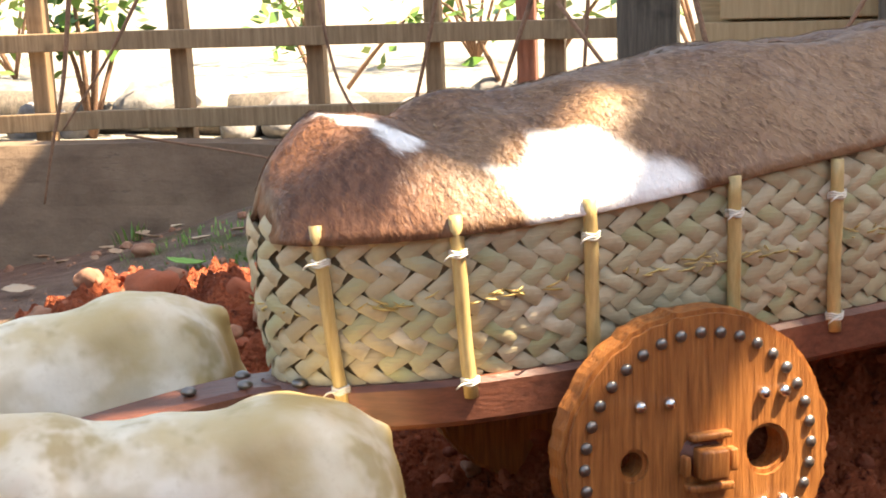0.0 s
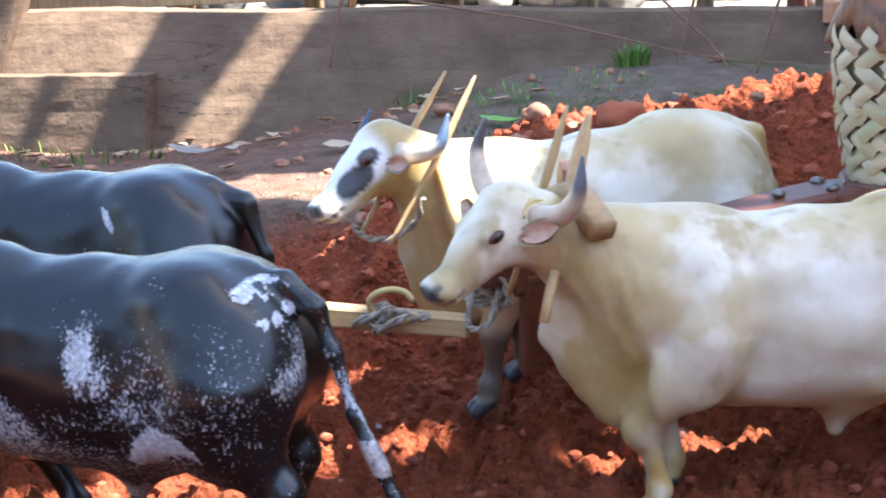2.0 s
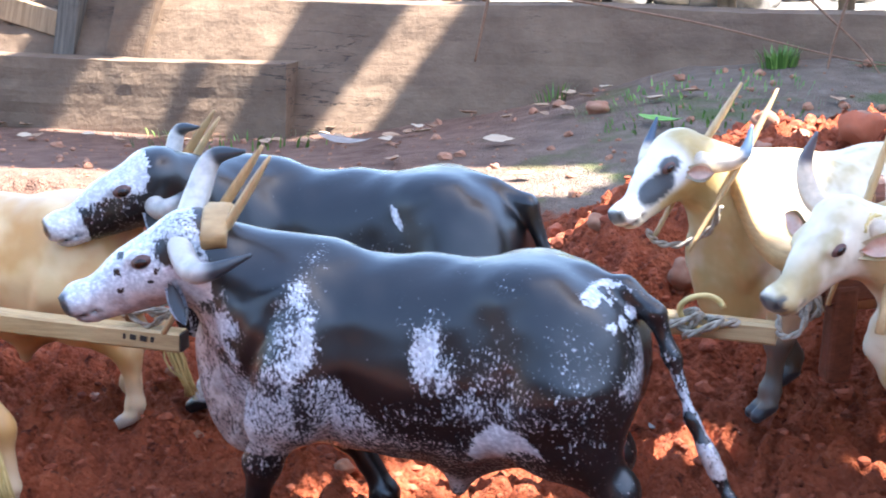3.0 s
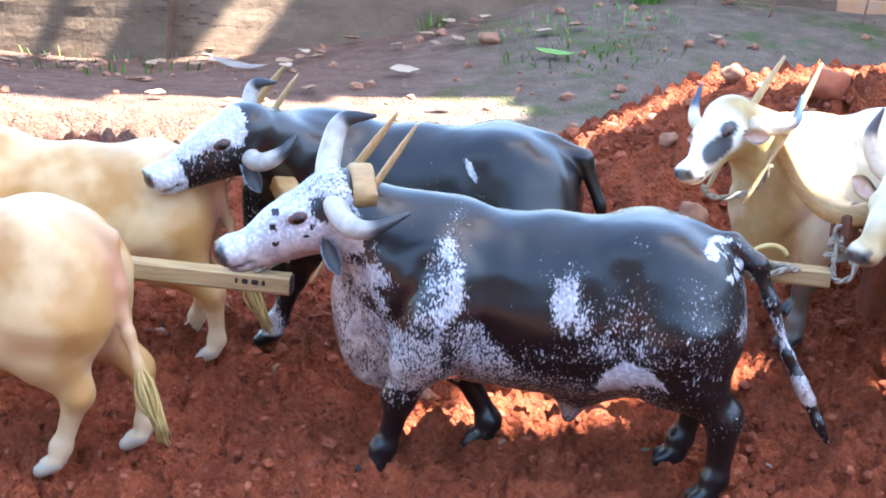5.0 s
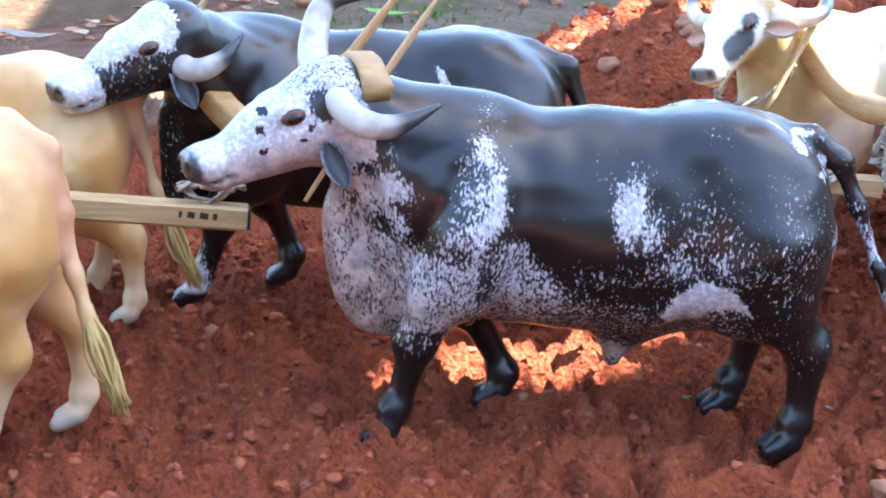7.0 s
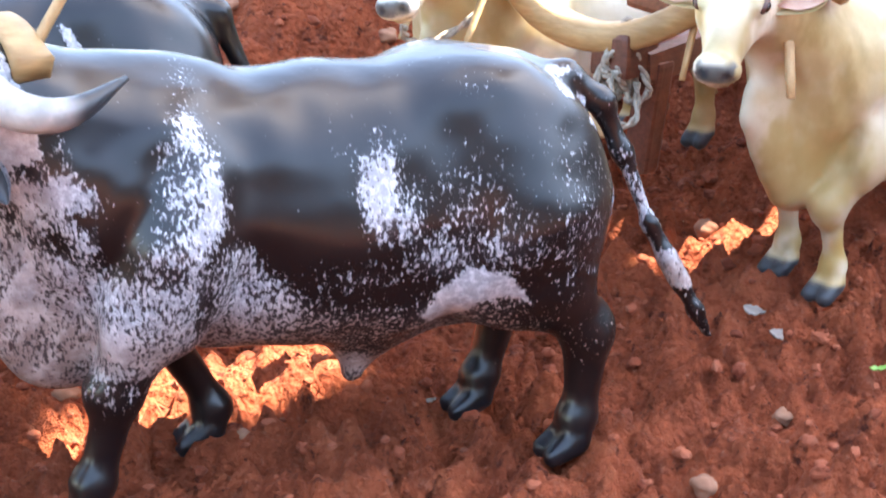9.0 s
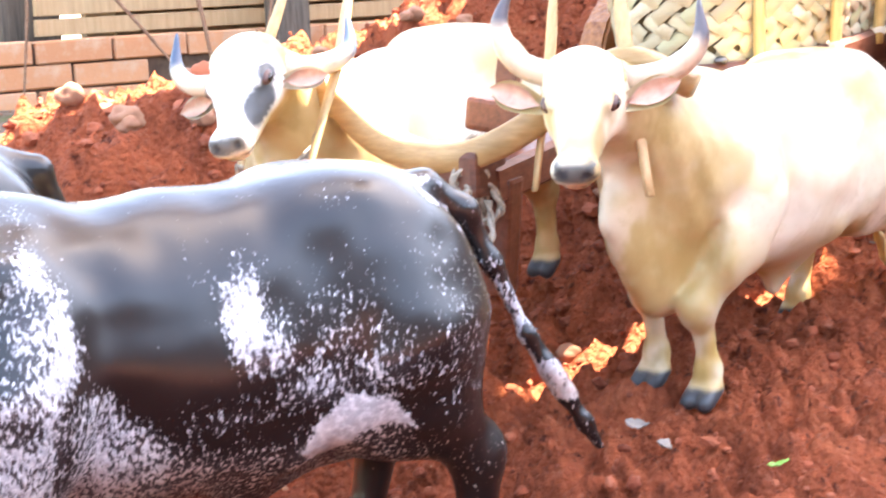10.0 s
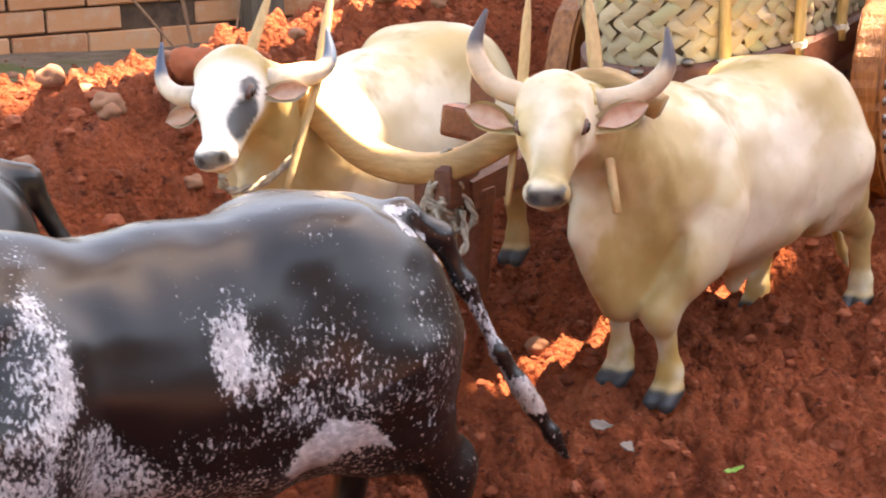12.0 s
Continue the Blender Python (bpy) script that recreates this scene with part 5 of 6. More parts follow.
        side = nrm.cross(down) * rng.uniform(0.00020, 0.00045)
        m = p + down * ln * 0.5 + nrm * 0.0016
        t = p + down * ln + nrm * rng.uniform(0.0004, 0.0026)
        n0 = len(hv)
        hv += [inv @ (p - side), inv @ (p + side), inv @ (m + side * 0.8), inv @ (m - side * 0.8), inv @ t]
        hf += [(n0, n0 + 1, n0 + 2, n0 + 3), (n0 + 3, n0 + 2, n0 + 4)]
        k = white(p)
        hc += [(k, rng.random(), front(p), 1)] * 5
    h = Mat("single_hairs", 0.42)
    w, rr, fr = h.attr("coat")
    h.color(h.mix(w, h.mix(fr, h.ramp(rr, [(0.0, (0.085, 0.038, 0.016)), (0.6, (0.22, 0.11, 0.048)), (1.0, (0.44, 0.28, 0.145))]), h.ramp(rr, [(0.0, (0.08, 0.030, 0.013)), (1.0, (0.27, 0.12, 0.055))])), (0.84, 0.81, 0.76)))
    me = mesh_np("hair", [tuple(v) for v in hv], [list(f) for f in hf], h.m)
    ca = me.color_attributes.new("coat", "FLOAT_COLOR", "POINT")
    ca.data.foreach_set("color", np.array(hc, float).ravel())
    ob = new("hair", me)
    ob.parent = hide
    tagged(ob, kind="stuff")


build_hide()


# ---------- yokes, poles and ropes ----------
def build_yoke(pts, necks, label):
    """A curved yoke with two pairs of flat pegs through it."""
    mid = Vector(pts[len(pts) // 2])
    y = empty("yoke", Matrix.Translation(mid), label, "yoke", "ox yokes")
    inv = y.matrix_world.inverted()
    bm = bmesh.new()
    beam_path(bm, pts, lambda t: 0.030 - 0.006 * abs(2 * t - 1), lambda t: 0.025 - 0.006 * abs(2 * t - 1) ** 2, 48)
    part("beam", local_bm(bm, y), M_YOKE, y)
    for (neck, across, tilt, up, down, splay) in necks:
        neck, across = Vector(neck), Vector(across).normalized()
        for k in (-1, 1):
            a = neck + across * 0.034 * k
            t = Vector(tilt)
            top = a + t * up - across * 0.006 * k
            bot = a - t * down + across * splay * k
            bm = bmesh.new()
            tube_bm(bm, [(*bot, 0.0046), (*a.lerp(bot, 0.5), 0.0058), (*a, 0.0078), (*a.lerp(top, 0.6), 0.0068), (*top, 0.0026)], 14, 6, flat=0.5)
            part("peg", local_bm(bm, y), M_PEG, y, "flat tapered wooden peg")
    return y


YOKE_CART = build_yoke([(0.205, 0.440, 0.325), (0.235, 0.385, 0.352), (0.262, 0.340, 0.345), (0.300, 0.280, 0.292), (0.335, 0.228, 0.285), (0.375, 0.185, 0.312),
                        (0.412, 0.155, 0.350), (0.440, 0.125, 0.358), (0.470, 0.085, 0.335)],
                       [((0.241, 0.334, 0.354), (0.73, -0.68, 0), (0.42, 0.27, 0.86), 0.084, 0.110, -0.004),
                        ((0.415, 0.159, 0.350), (0.50, -0.86, 0), (0.21, 0.30, 0.93), 0.072, 0.113, 0.016)],
                       "pale curved wooden yoke across the cream oxen's necks")
YOKE_MID = build_yoke([(-0.435, 0.445, 0.285), (-0.410, 0.395, 0.312), (-0.385, 0.350, 0.300), (-0.340, 0.280, 0.250), (-0.295, 0.205, 0.240), (-0.250, 0.130, 0.270),
                       (-0.216, 0.075, 0.326), (-0.203, 0.034, 0.336), (-0.190, -0.006, 0.318)],
                      [((-0.398, 0.372, 0.305), (0.5, -0.86, 0), (0.55, 0.05, 0.83), 0.075, 0.11, 0.016),
                       ((-0.205, 0.050, 0.318), (0.5, -0.86, 0), (0.55, 0.05, 0.83), 0.085, 0.125, 0.016)],
                      "pale curved wooden yoke across the black oxen's necks")


def build_pole(name, a, b, label, r=0.0115, marks=False):
    p = empty(name, Matrix.Translation((Vector(a) + Vector(b)) / 2), label, "draught pole", "draught poles")
    bm = bmesh.new()
    beam_path(bm, [a, tuple(Vector(a).lerp(Vector(b), 0.33) + Vector((0, 0.004, 0.003))), tuple(Vector(a).lerp(Vector(b), 0.66) + Vector((0, 0, -0.002))), b], 2 * r, 2 * r, 16)
    part("shaft", local_bm(bm, p), M_POLE, p, smooth=False)
    if marks:
        d = (Vector(b) - Vector(a)).normalized()
        for k, (u, w) in enumerate(((0.030, 0.004), (0.040, 0.008), (0.052, 0.007), (0.062, 0.003))):
            bm = bmesh.new()
            c = Vector(b) - d * u + Vector((0, -r - 0.0006, -r * 0.9))
            box_bm(bm, w, 0.0006, 0.006, Matrix.Translation(c) @ pose(0, 0, 0, 0, 8, 0))
            part("ink_bar", local_bm(bm, p), M_INK, p, "black ink mark", smooth=False)
        bm = bmesh.new()
        box_bm(bm, 0.003, 2 * r * 0.9, 2 * r * 0.9, Matrix.Translation(Vector(b) + Vector((0.001, 0, -r))), 0.002)
        part("end_cap", local_bm(bm, p), M_INK, p, "dark painted end", smooth=False)


build_pole("draught_pole", (-0.97, 0.115, 0.205), (-0.304, 0.155, 0.168), "pale wooden draught pole with a dark end", 0.0115, True)
build_pole("draught_pole", (-0.29, 0.195, 0.245), (0.318, 0.205, 0.212), "pale wooden draught pole bound with rope", 0.0105)


def rope(name, pts, r, label, sides=8, n=60, mat=None):
    """A laid rope: two strands wound round each other."""
    s = spline([(*p, 0) for p in pts], n)[:, :3]
    bm = bmesh.new()
    up = Vector((0.1, 0.2, 0.97))
    length = float(np.sum(np.linalg.norm(np.diff(s, axis=0), axis=1)))
    for ph in (0, math.pi):
        strand = []
        for i in range(n):
            d = Vector(s[min(i + 1, n - 1)] - s[max(i - 1, 0)]).normalized()
            a = d.cross(up).normalized()
            b = a.cross(d)
            w = i / (n - 1) * length / (r * 9) * 2 * math.pi + ph
            strand.append((*(Vector(s[i]) + (a * math.cos(w) + b * math.sin(w)) * r * 0.55), r * 0.62))
        tube_bm(bm, strand, n, 6)
    ob = part(name, bm, mat or M_ROPE)
    return tagged(ob, label, "rope")


def knot(name, c, size, r, seed, label, turns=11):
    rng = random.Random(seed)
    pts = [tuple(Vector(c) + Vector((rng.gauss(0, 1) * size[0], rng.gauss(0, 1) * size[1], rng.gauss(0, 1) * size[2]))) for _ in range(turns)]
    return rope(name, pts, r, label, n=12 * turns)


knot("rope_knot", (0.245, 0.195, 0.212), (0.018, 0.008, 0.007), 0.0036, 3, "grey hemp rope wound round the draught pole", 22)
knot("rope_knot", (0.335, 0.218, 0.240), (0.010, 0.008, 0.016), 0.0034, 8, "frayed grey hemp rope hanging from the yoke", 22)
rope("rope_loop", [(0.330, 0.225, 0.255), (0.320, 0.205, 0.225), (0.322, 0.192, 0.204), (0.340, 0.195, 0.208), (0.348, 0.212, 0.235)], 0.0032, "grey rope loop under the yoke")
rope("throat_rope", [(0.246, 0.306, 0.305), (0.236, 0.314, 0.278), (0.209, 0.326, 0.258), (0.186, 0.324, 0.256), (0.174, 0.318, 0.263), (0.170, 0.312, 0.273)], 0.0036, "grey rope under the patched ox's throat")
knot("rope_knot", (-0.345, 0.150, 0.188), (0.018, 0.006, 0.006), 0.0028, 12, "rope and straw binding on the draught pole", 18)
bm = bmesh.new()
ring = [(0.245 + 0.022 * math.cos(a), 0.190 + 0.004 * math.sin(2 * a), 0.222 + 0.017 * math.sin(a), 0.0032) for a in np.linspace(0.3, 5.6, 14)]
tube_bm(bm, ring, 28, 8)
tagged(part("horn_hook", bm, M_HORNRING), "yellow curved horn hook tied on the pole", "hook")

# cord wound round the cream ox's horn roots
for c, ax in (((0.402, 0.103, 0.335), (0.78, -0.62, 0.10)), ((0.367, 0.134, 0.340), (-0.63, 0.72, 0.30))):
    c, ax = Vector(c), Vector(ax).normalized()
    u = ax.cross(Vector((0, 0, 1))).normalized()
    v = ax.cross(u)
    coil = [tuple(c + ax * (0.0028 * a / 6.283 - 0.005) + (u * math.cos(a) + v * math.sin(a)) * (0.0140 + 0.0008 * math.sin(2.3 * a))) for a in np.linspace(0, 4 * 6.283, 40)]
    rope("twine_winding", coil, 0.0019, "yellow cord wound round a horn root", n=110, mat=M_HORNRING)


# ---------- retaining wall, fence and yard ----------
def sleeper_wood():
    e = Mat("old_sleeper_wood", 0.88)
    p = e.world_pos()
    c = e.ramp(e.noise(6, 6, 0.6, p), [(0.3, (0.112, 0.068, 0.040)), (0.7, (0.198, 0.130, 0.080))])
    c = e.mix(e.math("MULTIPLY", e.smooth(e.noise(1.0, 4, 0.65, e.scaled(p, (2.5, 2.5, 11))), 0.48, 0.72), 0.55), c, (0.078, 0.046, 0.028))
    split = e.noise(1.0, 5, 0.55, e.scaled(p, (3.0, 3.0, 26)))
    split = e.math("SUBTRACT", 1.0, e.smooth(e.math("ABSOLUTE", e.math("SUBTRACT", split, 0.5)), 0.0, 0.012))
    split = e.math("MULTIPLY", split, e.smooth(e.noise(2.6, 3, 0.5, p), 0.50, 0.60))
    e.color(e.mix(split, c, (0.035, 0.022, 0.015)))
    h = e.math("ADD", e.noise(26, 6, 0.65, p), e.math("MULTIPLY", e.noise(1.0, 4, 0.6, e.scaled(p, (4, 4, 34))), 0.45))
    e.bump(e.math("SUBTRACT", h, e.math("MULTIPLY", split, 0.8)), 0.6, 0.010)
    return e.m


M_WALL = sleeper_wood()
M_BRICK = (lambda e: (e.color(e.mix(e.smooth(e.noise(25, 5, 0.6), 0.45, 0.75), e.ramp(e.rand(), [(0, (0.46, 0.19, 0.085)), (1, (0.60, 0.30, 0.15))]), (0.52, 0.34, 0.22))),
           e.bump(e.noise(60, 4), 0.4, 0.004), e.m)[-1])(Mat("clay_brick", 0.85))
M_MORTAR = (lambda e: (e.color(e.ramp(e.noise(40, 4), [(0.3, (0.06, 0.035, 0.022)), (0.7, (0.13, 0.08, 0.05))])), e.m)[-1])(Mat("earth_mortar", 0.95))
M_LEAF = (lambda e: (e.color(e.ramp(e.island(), [(0, (0.06, 0.13, 0.02)), (0.6, (0.12, 0.24, 0.04)), (1, (0.22, 0.34, 0.07))])), e.m)[-1])(Mat("green_leaf", 0.45))
M_DRYLEAF = (lambda e: (e.color(e.ramp(e.rand(), [(0, (0.24, 0.12, 0.06)), (0.6, (0.38, 0.24, 0.14)), (1, (0.52, 0.42, 0.30))])), e.m)[-1])(Mat("dry_leaf", 0.65))


def worn_beam(name, x0, x1, y, z0, z1, depth, material, label, seed, sag=0.0, kind="structure", category="retaining wall", yaw=0.0, lean=0.0):
    """A long squared timber with hacked, cracked faces."""
    L = x1 - x0
    nx, nz = max(8, int(L / 0.03)), max(4, int((z1 - z0) / 0.03))
    bm = bmesh.new()
    prof = [(0, 0)] + [(0, k / nz) for k in range(1, nz)] + [(0, 1)] + [(k / 4, 1) for k in range(1, 4)] + [(1, 1), (1, 0)]
    rings = []
    for i in range(nx + 1):
        u = i / nx
        ring = []
        for (d, h) in prof:
            n = Vector((u * L * 3 + seed, d * 3, h * 4))
            crack = 0.010 * max(0, noise.noise(Vector((u * L * 1.3, seed, h * (z1 - z0) * 30))) - 0.25)
            x = u * L
            yy = d * depth - lean * (1 - h) + 0.010 * noise.noise(n) + 0.004 * noise.noise(n * 6) + crack * (d < 0.1)
            zz = z0 + (z1 - z0) * h + 0.012 * noise.noise(Vector((u * L * 2, seed, 5))) * h + 0.003 * noise.noise(n * 5) - sag * math.sin(math.pi * u) * h
            ring.append(bm.verts.new((x, yy, zz)))
        rings.append(ring)
    k = len(prof)
    for r0, r1 in zip(rings, rings[1:]):
        for j in range(k):
            bm.faces.new((r0[j], r1[j], r1[(j + 1) % k], r0[(j + 1) % k]))
    bm.faces.new(rings[0])
    bm.faces.new(rings[-1][::-1])
    bmesh.ops.recalc_face_normals(bm, faces=bm.faces)
    ob = part(name, bm, material, smooth=False)
    ob.matrix_world = pose(x0, y, 0, 0, 0, yaw)
    return tagged(ob, label, category, kind=kind)


worn_beam("wall_back", -4.2, 0.62, 2.970, -0.24, 0.262, 0.13, M_WALL, "weathered brown timber retaining wall with cracks", 3.1, lean=0.21)
worn_beam("loose_beam", -3.3, -1.255, 2.800, -0.20, 0.098, 0.085, M_WALL, "weathered squared beam lying before the wall", 9.4, kind="", category="beam", lean=0.03)


def timber(name, a, b, w, d, material, label, category, group="", kind="", roll=0.0):
    """A sawn timber from a to b."""
    a, b = Vector(a), Vector(b)
    ax = (b - a).normalized()
    side = Vector((0, 1, 0)) if abs(ax.y) < 0.9 else Vector((1, 0, 0))
    s2 = ax.cross(side).normalized()
    side = s2.cross(ax)
    m = Matrix((s2, side, ax)).transposed().to_4x4()
    bm = bmesh.new()
    L = (b - a).length
    box_bm(bm, w, d, L, pose(0, 0, L / 2), min(w, d) * 0.10, 2, wobble=min(w, d) * 0.05, cuts=5)
    ob = part(name, bm, material, smooth=False)
    ob.matrix_world = Matrix.Translation(a) @ m
    return tagged(ob, label, category, group, kind)


fence = empty("fence", pose(-0.6, 3.2, 0.2), "rustic timber fence with two rails and thin posts", "fence")


def fence_part(ob):
    mw = ob.matrix_world.copy()
    for key in ("category", "group", "kind", "label"):
        if key in ob:
            del ob[key]
    ob.parent = fence
    ob.matrix_local = fence.matrix_world.inverted() @ mw


for z, dz, y, tilt in ((0.538, 0.052, 3.20, 0.018), (0.332, 0.052, 3.20, 0.040)):
    for x0, x1 in ((-2.6, -0.72), (-0.735, 0.75)):
        fence_part(timber("rail", (x0, y + 0.002 * x0, z + 0.004 + tilt * min(0, x0 + 0.08)), (x1, y, z + 0.004 + tilt * min(0, x1 + 0.08)), dz, 0.035, M_RAIL, "", ""))
for x, w, lean in ((-2.3, 0.055, 0.02), (-1.30, 0.05, -0.01), (-0.90, 0.052, -0.03), (-0.475, 0.05, -0.035), (-0.085, 0.05, -0.02), (0.245, 0.045, -0.015), (0.57, 0.055, 0.0)):
    fence_part(timber("post", (x, 3.255, 0.20), (x + lean, 3.262, 1.05), w, 0.05, M_POST, "", ""))
fence_part(timber("rail", (-1.0, 3.265, 0.90), (0.9, 3.265, 0.93), 0.05, 0.035, M_RAIL, "", ""))
timber("short_post", (0.49, 3.33, 0.20), (0.47, 3.34, 1.0), 0.052, 0.05, wood("red_post_wood", (0.14, 0.045, 0.025), (0.27, 0.10, 0.06), (25, 25, 2)), "reddish-brown thin post behind the fence", "post")
timber("corner_post", (0.82, 3.19, 0.05), (0.83, 3.20, 1.15), 0.155, 0.14, M_OLDPOST, "dark weathered squared post at the fence end", "post")
timber("leaning_post", (-1.83, 2.92, -0.02), (-1.62, 3.05, 0.95), 0.13, 0.09, M_WALL, "thick leaning timber post against the wall", "post")
timber("leaning_post", (-2.02, 2.90, -0.02), (-1.93, 3.06, 0.95), 0.07, 0.06, M_OLDPOST, "dark narrow post leaning on the wall", "post")
timber("leaning_board", (-2.65, 2.95, 0.33), (-1.98, 2.93, 0.17), 0.075, 0.03, M_RAIL, "sloping pale fence board", "board")

# right-hand corner: bricks below, planks above
wall = empty("wall_right", pose(0.62, 2.93, 0.05), "clay brick footing with horizontal planks above", "wall", kind="structure")
bm = bmesh.new()
box_bm(bm, 2.9, 0.10, 0.42, pose(1.45 - 0.0, 0.062, 0.02))
core = part("mortar", bm, M_MORTAR, wall, smooth=False)
BW, BH, BD = 0.190, 0.056, 0.06
bm = bmesh.new()
box_bm(bm, BW, BD, BH, None, 0.004, 1, 0.002)
bme = bpy.data.meshes.new("brick")
bm.to_mesh(bme)
bm.free()
bme.materials.append(M_BRICK)
rng = random.Random(2)
for r in range(5):
    for k in range(15):
        x = 0.05 + k * (BW + 0.006) + (r % 2) * BW * 0.5 + rng.uniform(-0.003, 0.003)
        if (r, k) in ((3, 2), (2, 4), (3, 6)):
            continue
        ob = new("brick", bme)
        ob.parent = wall
        ob.location = (x, 0.028 + rng.uniform(-0.005, 0.004), -0.035 + r * (BH + 0.005) + rng.uniform(-0.001, 0.001))
        ob.rotation_euler = (rng.uniform(-0.02, 0.02), rng.uniform(-0.012, 0.012), rng.uniform(-0.02, 0.02))
z = 0.29
k = 0
for h in (0.050, 0.115, 0.105, 0.125, 0.11, 0.12, 0.12):
    x0 = 0.95 if k > 1 else 0.80 - 0.06 * k
    ob = timber("plank", (x0 + 0.06 * (k % 2), 3.015 - 0.004 * (k % 2), z + h / 2), (3.4, 3.02, z + h / 2 + 0.01), h - 0.008, 0.028, M_PLANK, "", "")
    mw = ob.matrix_world.copy()
    ob.parent = wall
    ob.matrix_local = wall.matrix_world.inverted() @ mw
    for key in ("category", "group", "kind", "label"):
        if key in ob:
            del ob[key]
    z += h
    k += 1
bm = bmesh.new()
box_bm(bm, 2.4, 0.02, 0.95, pose(1.60, 0.128, 0.68))
part("backing_board", bm, M_PLANK, wall, smooth=False)
timber("wall_post", (1.425, 2.885, 0.06), (1.43, 2.90, 1.1), 0.095, 0.08, M_OLDPOST, "grey weathered post before the plank wall", "post")
timber("wall_post", (2.30, 2.885, 0.06), (2.28, 2.90, 1.1), 0.10, 0.08, M_OLDPOST, "grey weathered post before the plank wall", "post")
timber("prop_post", (0.99, 3.10, 0.15), (1.00, 3.10, 0.62), 0.09, 0.04, M_PLANK, "pale upright board end beside the corner post", "board")


# dry stems before the wall
def twig(pts, r, label):
    bm = bmesh.new()
    tube_bm(bm, [(*p, r * (1 - 0.6 * i / (len(pts) - 1))) for i, p in enumerate(pts)], 18, 6)
    return tagged(part("dry_branch", bm, M_DRIED), label, "stem", "dry stems before the wall")


twig([(-0.60, 2.80, 0.70), (-0.63, 2.79, 0.45), (-0.67, 2.78, 0.27), (-0.70, 2.78, 0.13)], 0.008, "thin brown dry stem hanging before the wall")
twig([(-0.40, 2.85, 0.72), (-0.52, 2.82, 0.50), (-0.64, 2.79, 0.32)], 0.006, "thin brown dry stem hanging before the wall")
twig([(0.36, 2.80, 0.72), (0.30, 2.80, 0.45), (0.24, 2.78, 0.22), (0.22, 2.76, 0.10)], 0.006, "thin brown dry stem leaning on the bank")
twig([(0.62, 2.78, 0.75), (0.50, 2.75, 0.40), (0.42, 2.72, 0.12)], 0.007, "thin brown dry stem leaning on the bank")
twig([(0.02, 2.85, 0.70), (0.10, 2.82, 0.40), (0.30, 2.78, 0.20), (0.36, 2.74, 0.13)], 0.005, "thin brown dry stem leaning on the bank")
twig([(-0.50, 2.86, 0.30), (-0.10, 2.84, 0.24), (0.30, 2.80, 0.16), (0.55, 2.78, 0.15)], 0.004, "thin dry vine along the wall")
twig([(0.72, 2.75, 0.75), (0.70, 2.72, 0.4), (0.66, 2.70, 0.10)], 0.006, "thin brown dry stem leaning on the bank")
twig([(0.95, 2.55, 0.70), (1.02, 2.50, 0.40), (1.05, 2.46, 0.13)], 0.008, "thin brown dry stem beside the bricks")
twig([(0.66, 2.60, 0.62), (0.86, 2.52, 0.36), (1.02, 2.44, 0.13)], 0.006, "thin brown dry stem beside the bricks")
twig([(1.35, 2.60, 0.65), (1.22, 2.50, 0.42), (1.12, 2.40, 0.13)], 0.006, "thin brown dry stem beside the bricks")
twig([(1.75, 2.60, 0.75), (1.72, 2.50, 0.45), (1.70, 2.40, 0.13)], 0.007, "thin brown dry stem beside the bricks")
twig([(-0.115, -0.46, 0.06), (-0.09, -0.48, 0.015), (-0.06, -0.50, 0.012), (-0.03, -0.53, 0.014)], 0.0025, "thin dry twig lying on the soil")


# leaves on the ground
def leaf_mesh(name, length, width, curl, material, seed):
    rng = random.Random(seed)
    bm = bmesh.new()
    N, K = 10, 4
    rows = []
    for i in range(N + 1):
        u = i / N
        w = width * math.sin(math.pi * min(0.999, u ** 0.8)) + 0.0006
        rows.append([bm.verts.new(((u - 0.5) * length, (k / K - 0.5) * w * (1 + 0.1 * rng.uniform(-1, 1)),
                                   curl * (u - 0.5) ** 2 * length * 2 + abs(k / K - 0.5) * w * 0.35 + 0.002 * rng.random())) for k in range(K + 1)])
    for a, b in zip(rows, rows[1:]):
        for k in range(K):
            bm.faces.new((a[k], a[k + 1], b[k + 1], b[k]))
    me = bpy.data.meshes.new(name)
    bm.to_mesh(me)
    bm.free()
    me.materials.append(material)
    me.polygons.foreach_set("use_smooth", [True] * len(me.polygons))
    return me


def put_leaf(me, x, y, yaw, tilt, name, label, up=0.004):
    ob = new(name, me)
    ob.matrix_world = pose(x, y, float(soil(x, y)) + up, tilt, 0, yaw)
    s = ob.modifiers.new("thickness", "SOLIDIFY")
    s.thickness = 0.0008
    return tagged(ob, label, "leaf", "fallen leaves")


M_GREENLEAF = Mat("fresh_leaf", 0.45).color((0.16, 0.33, 0.05)).m
M_GREYLEAF = (lambda e: (e.color(e.ramp(e.noise(30, 3), [(0.3, (0.21, 0.17, 0.145)), (0.7, (0.36, 0.30, 0.25))])), e.m)[-1])(Mat("bleached_leaf", 0.6))
put_leaf(leaf_mesh("leaf", 0.16, 0.042, 0.25, M_GREYLEAF, 1), -0.93, 2.38, -12, 8, "dry_leaf", "long bleached dry leaf on brown earth", 0.01)
put_leaf(leaf_mesh("leaf", 0.115, 0.036, 0.2, M_GREENLEAF, 2), -0.113, 2.24, -18, 6, "green_leaf", "fresh green fallen leaf on grey earth", 0.01)
put_leaf(leaf_mesh("leaf", 0.022, 0.012, 0.4, M_GREYLEAF, 3), 0.428, 0.118, -60, 20, "dry_leaf", "small pale dry leaf on red soil", 0.008)
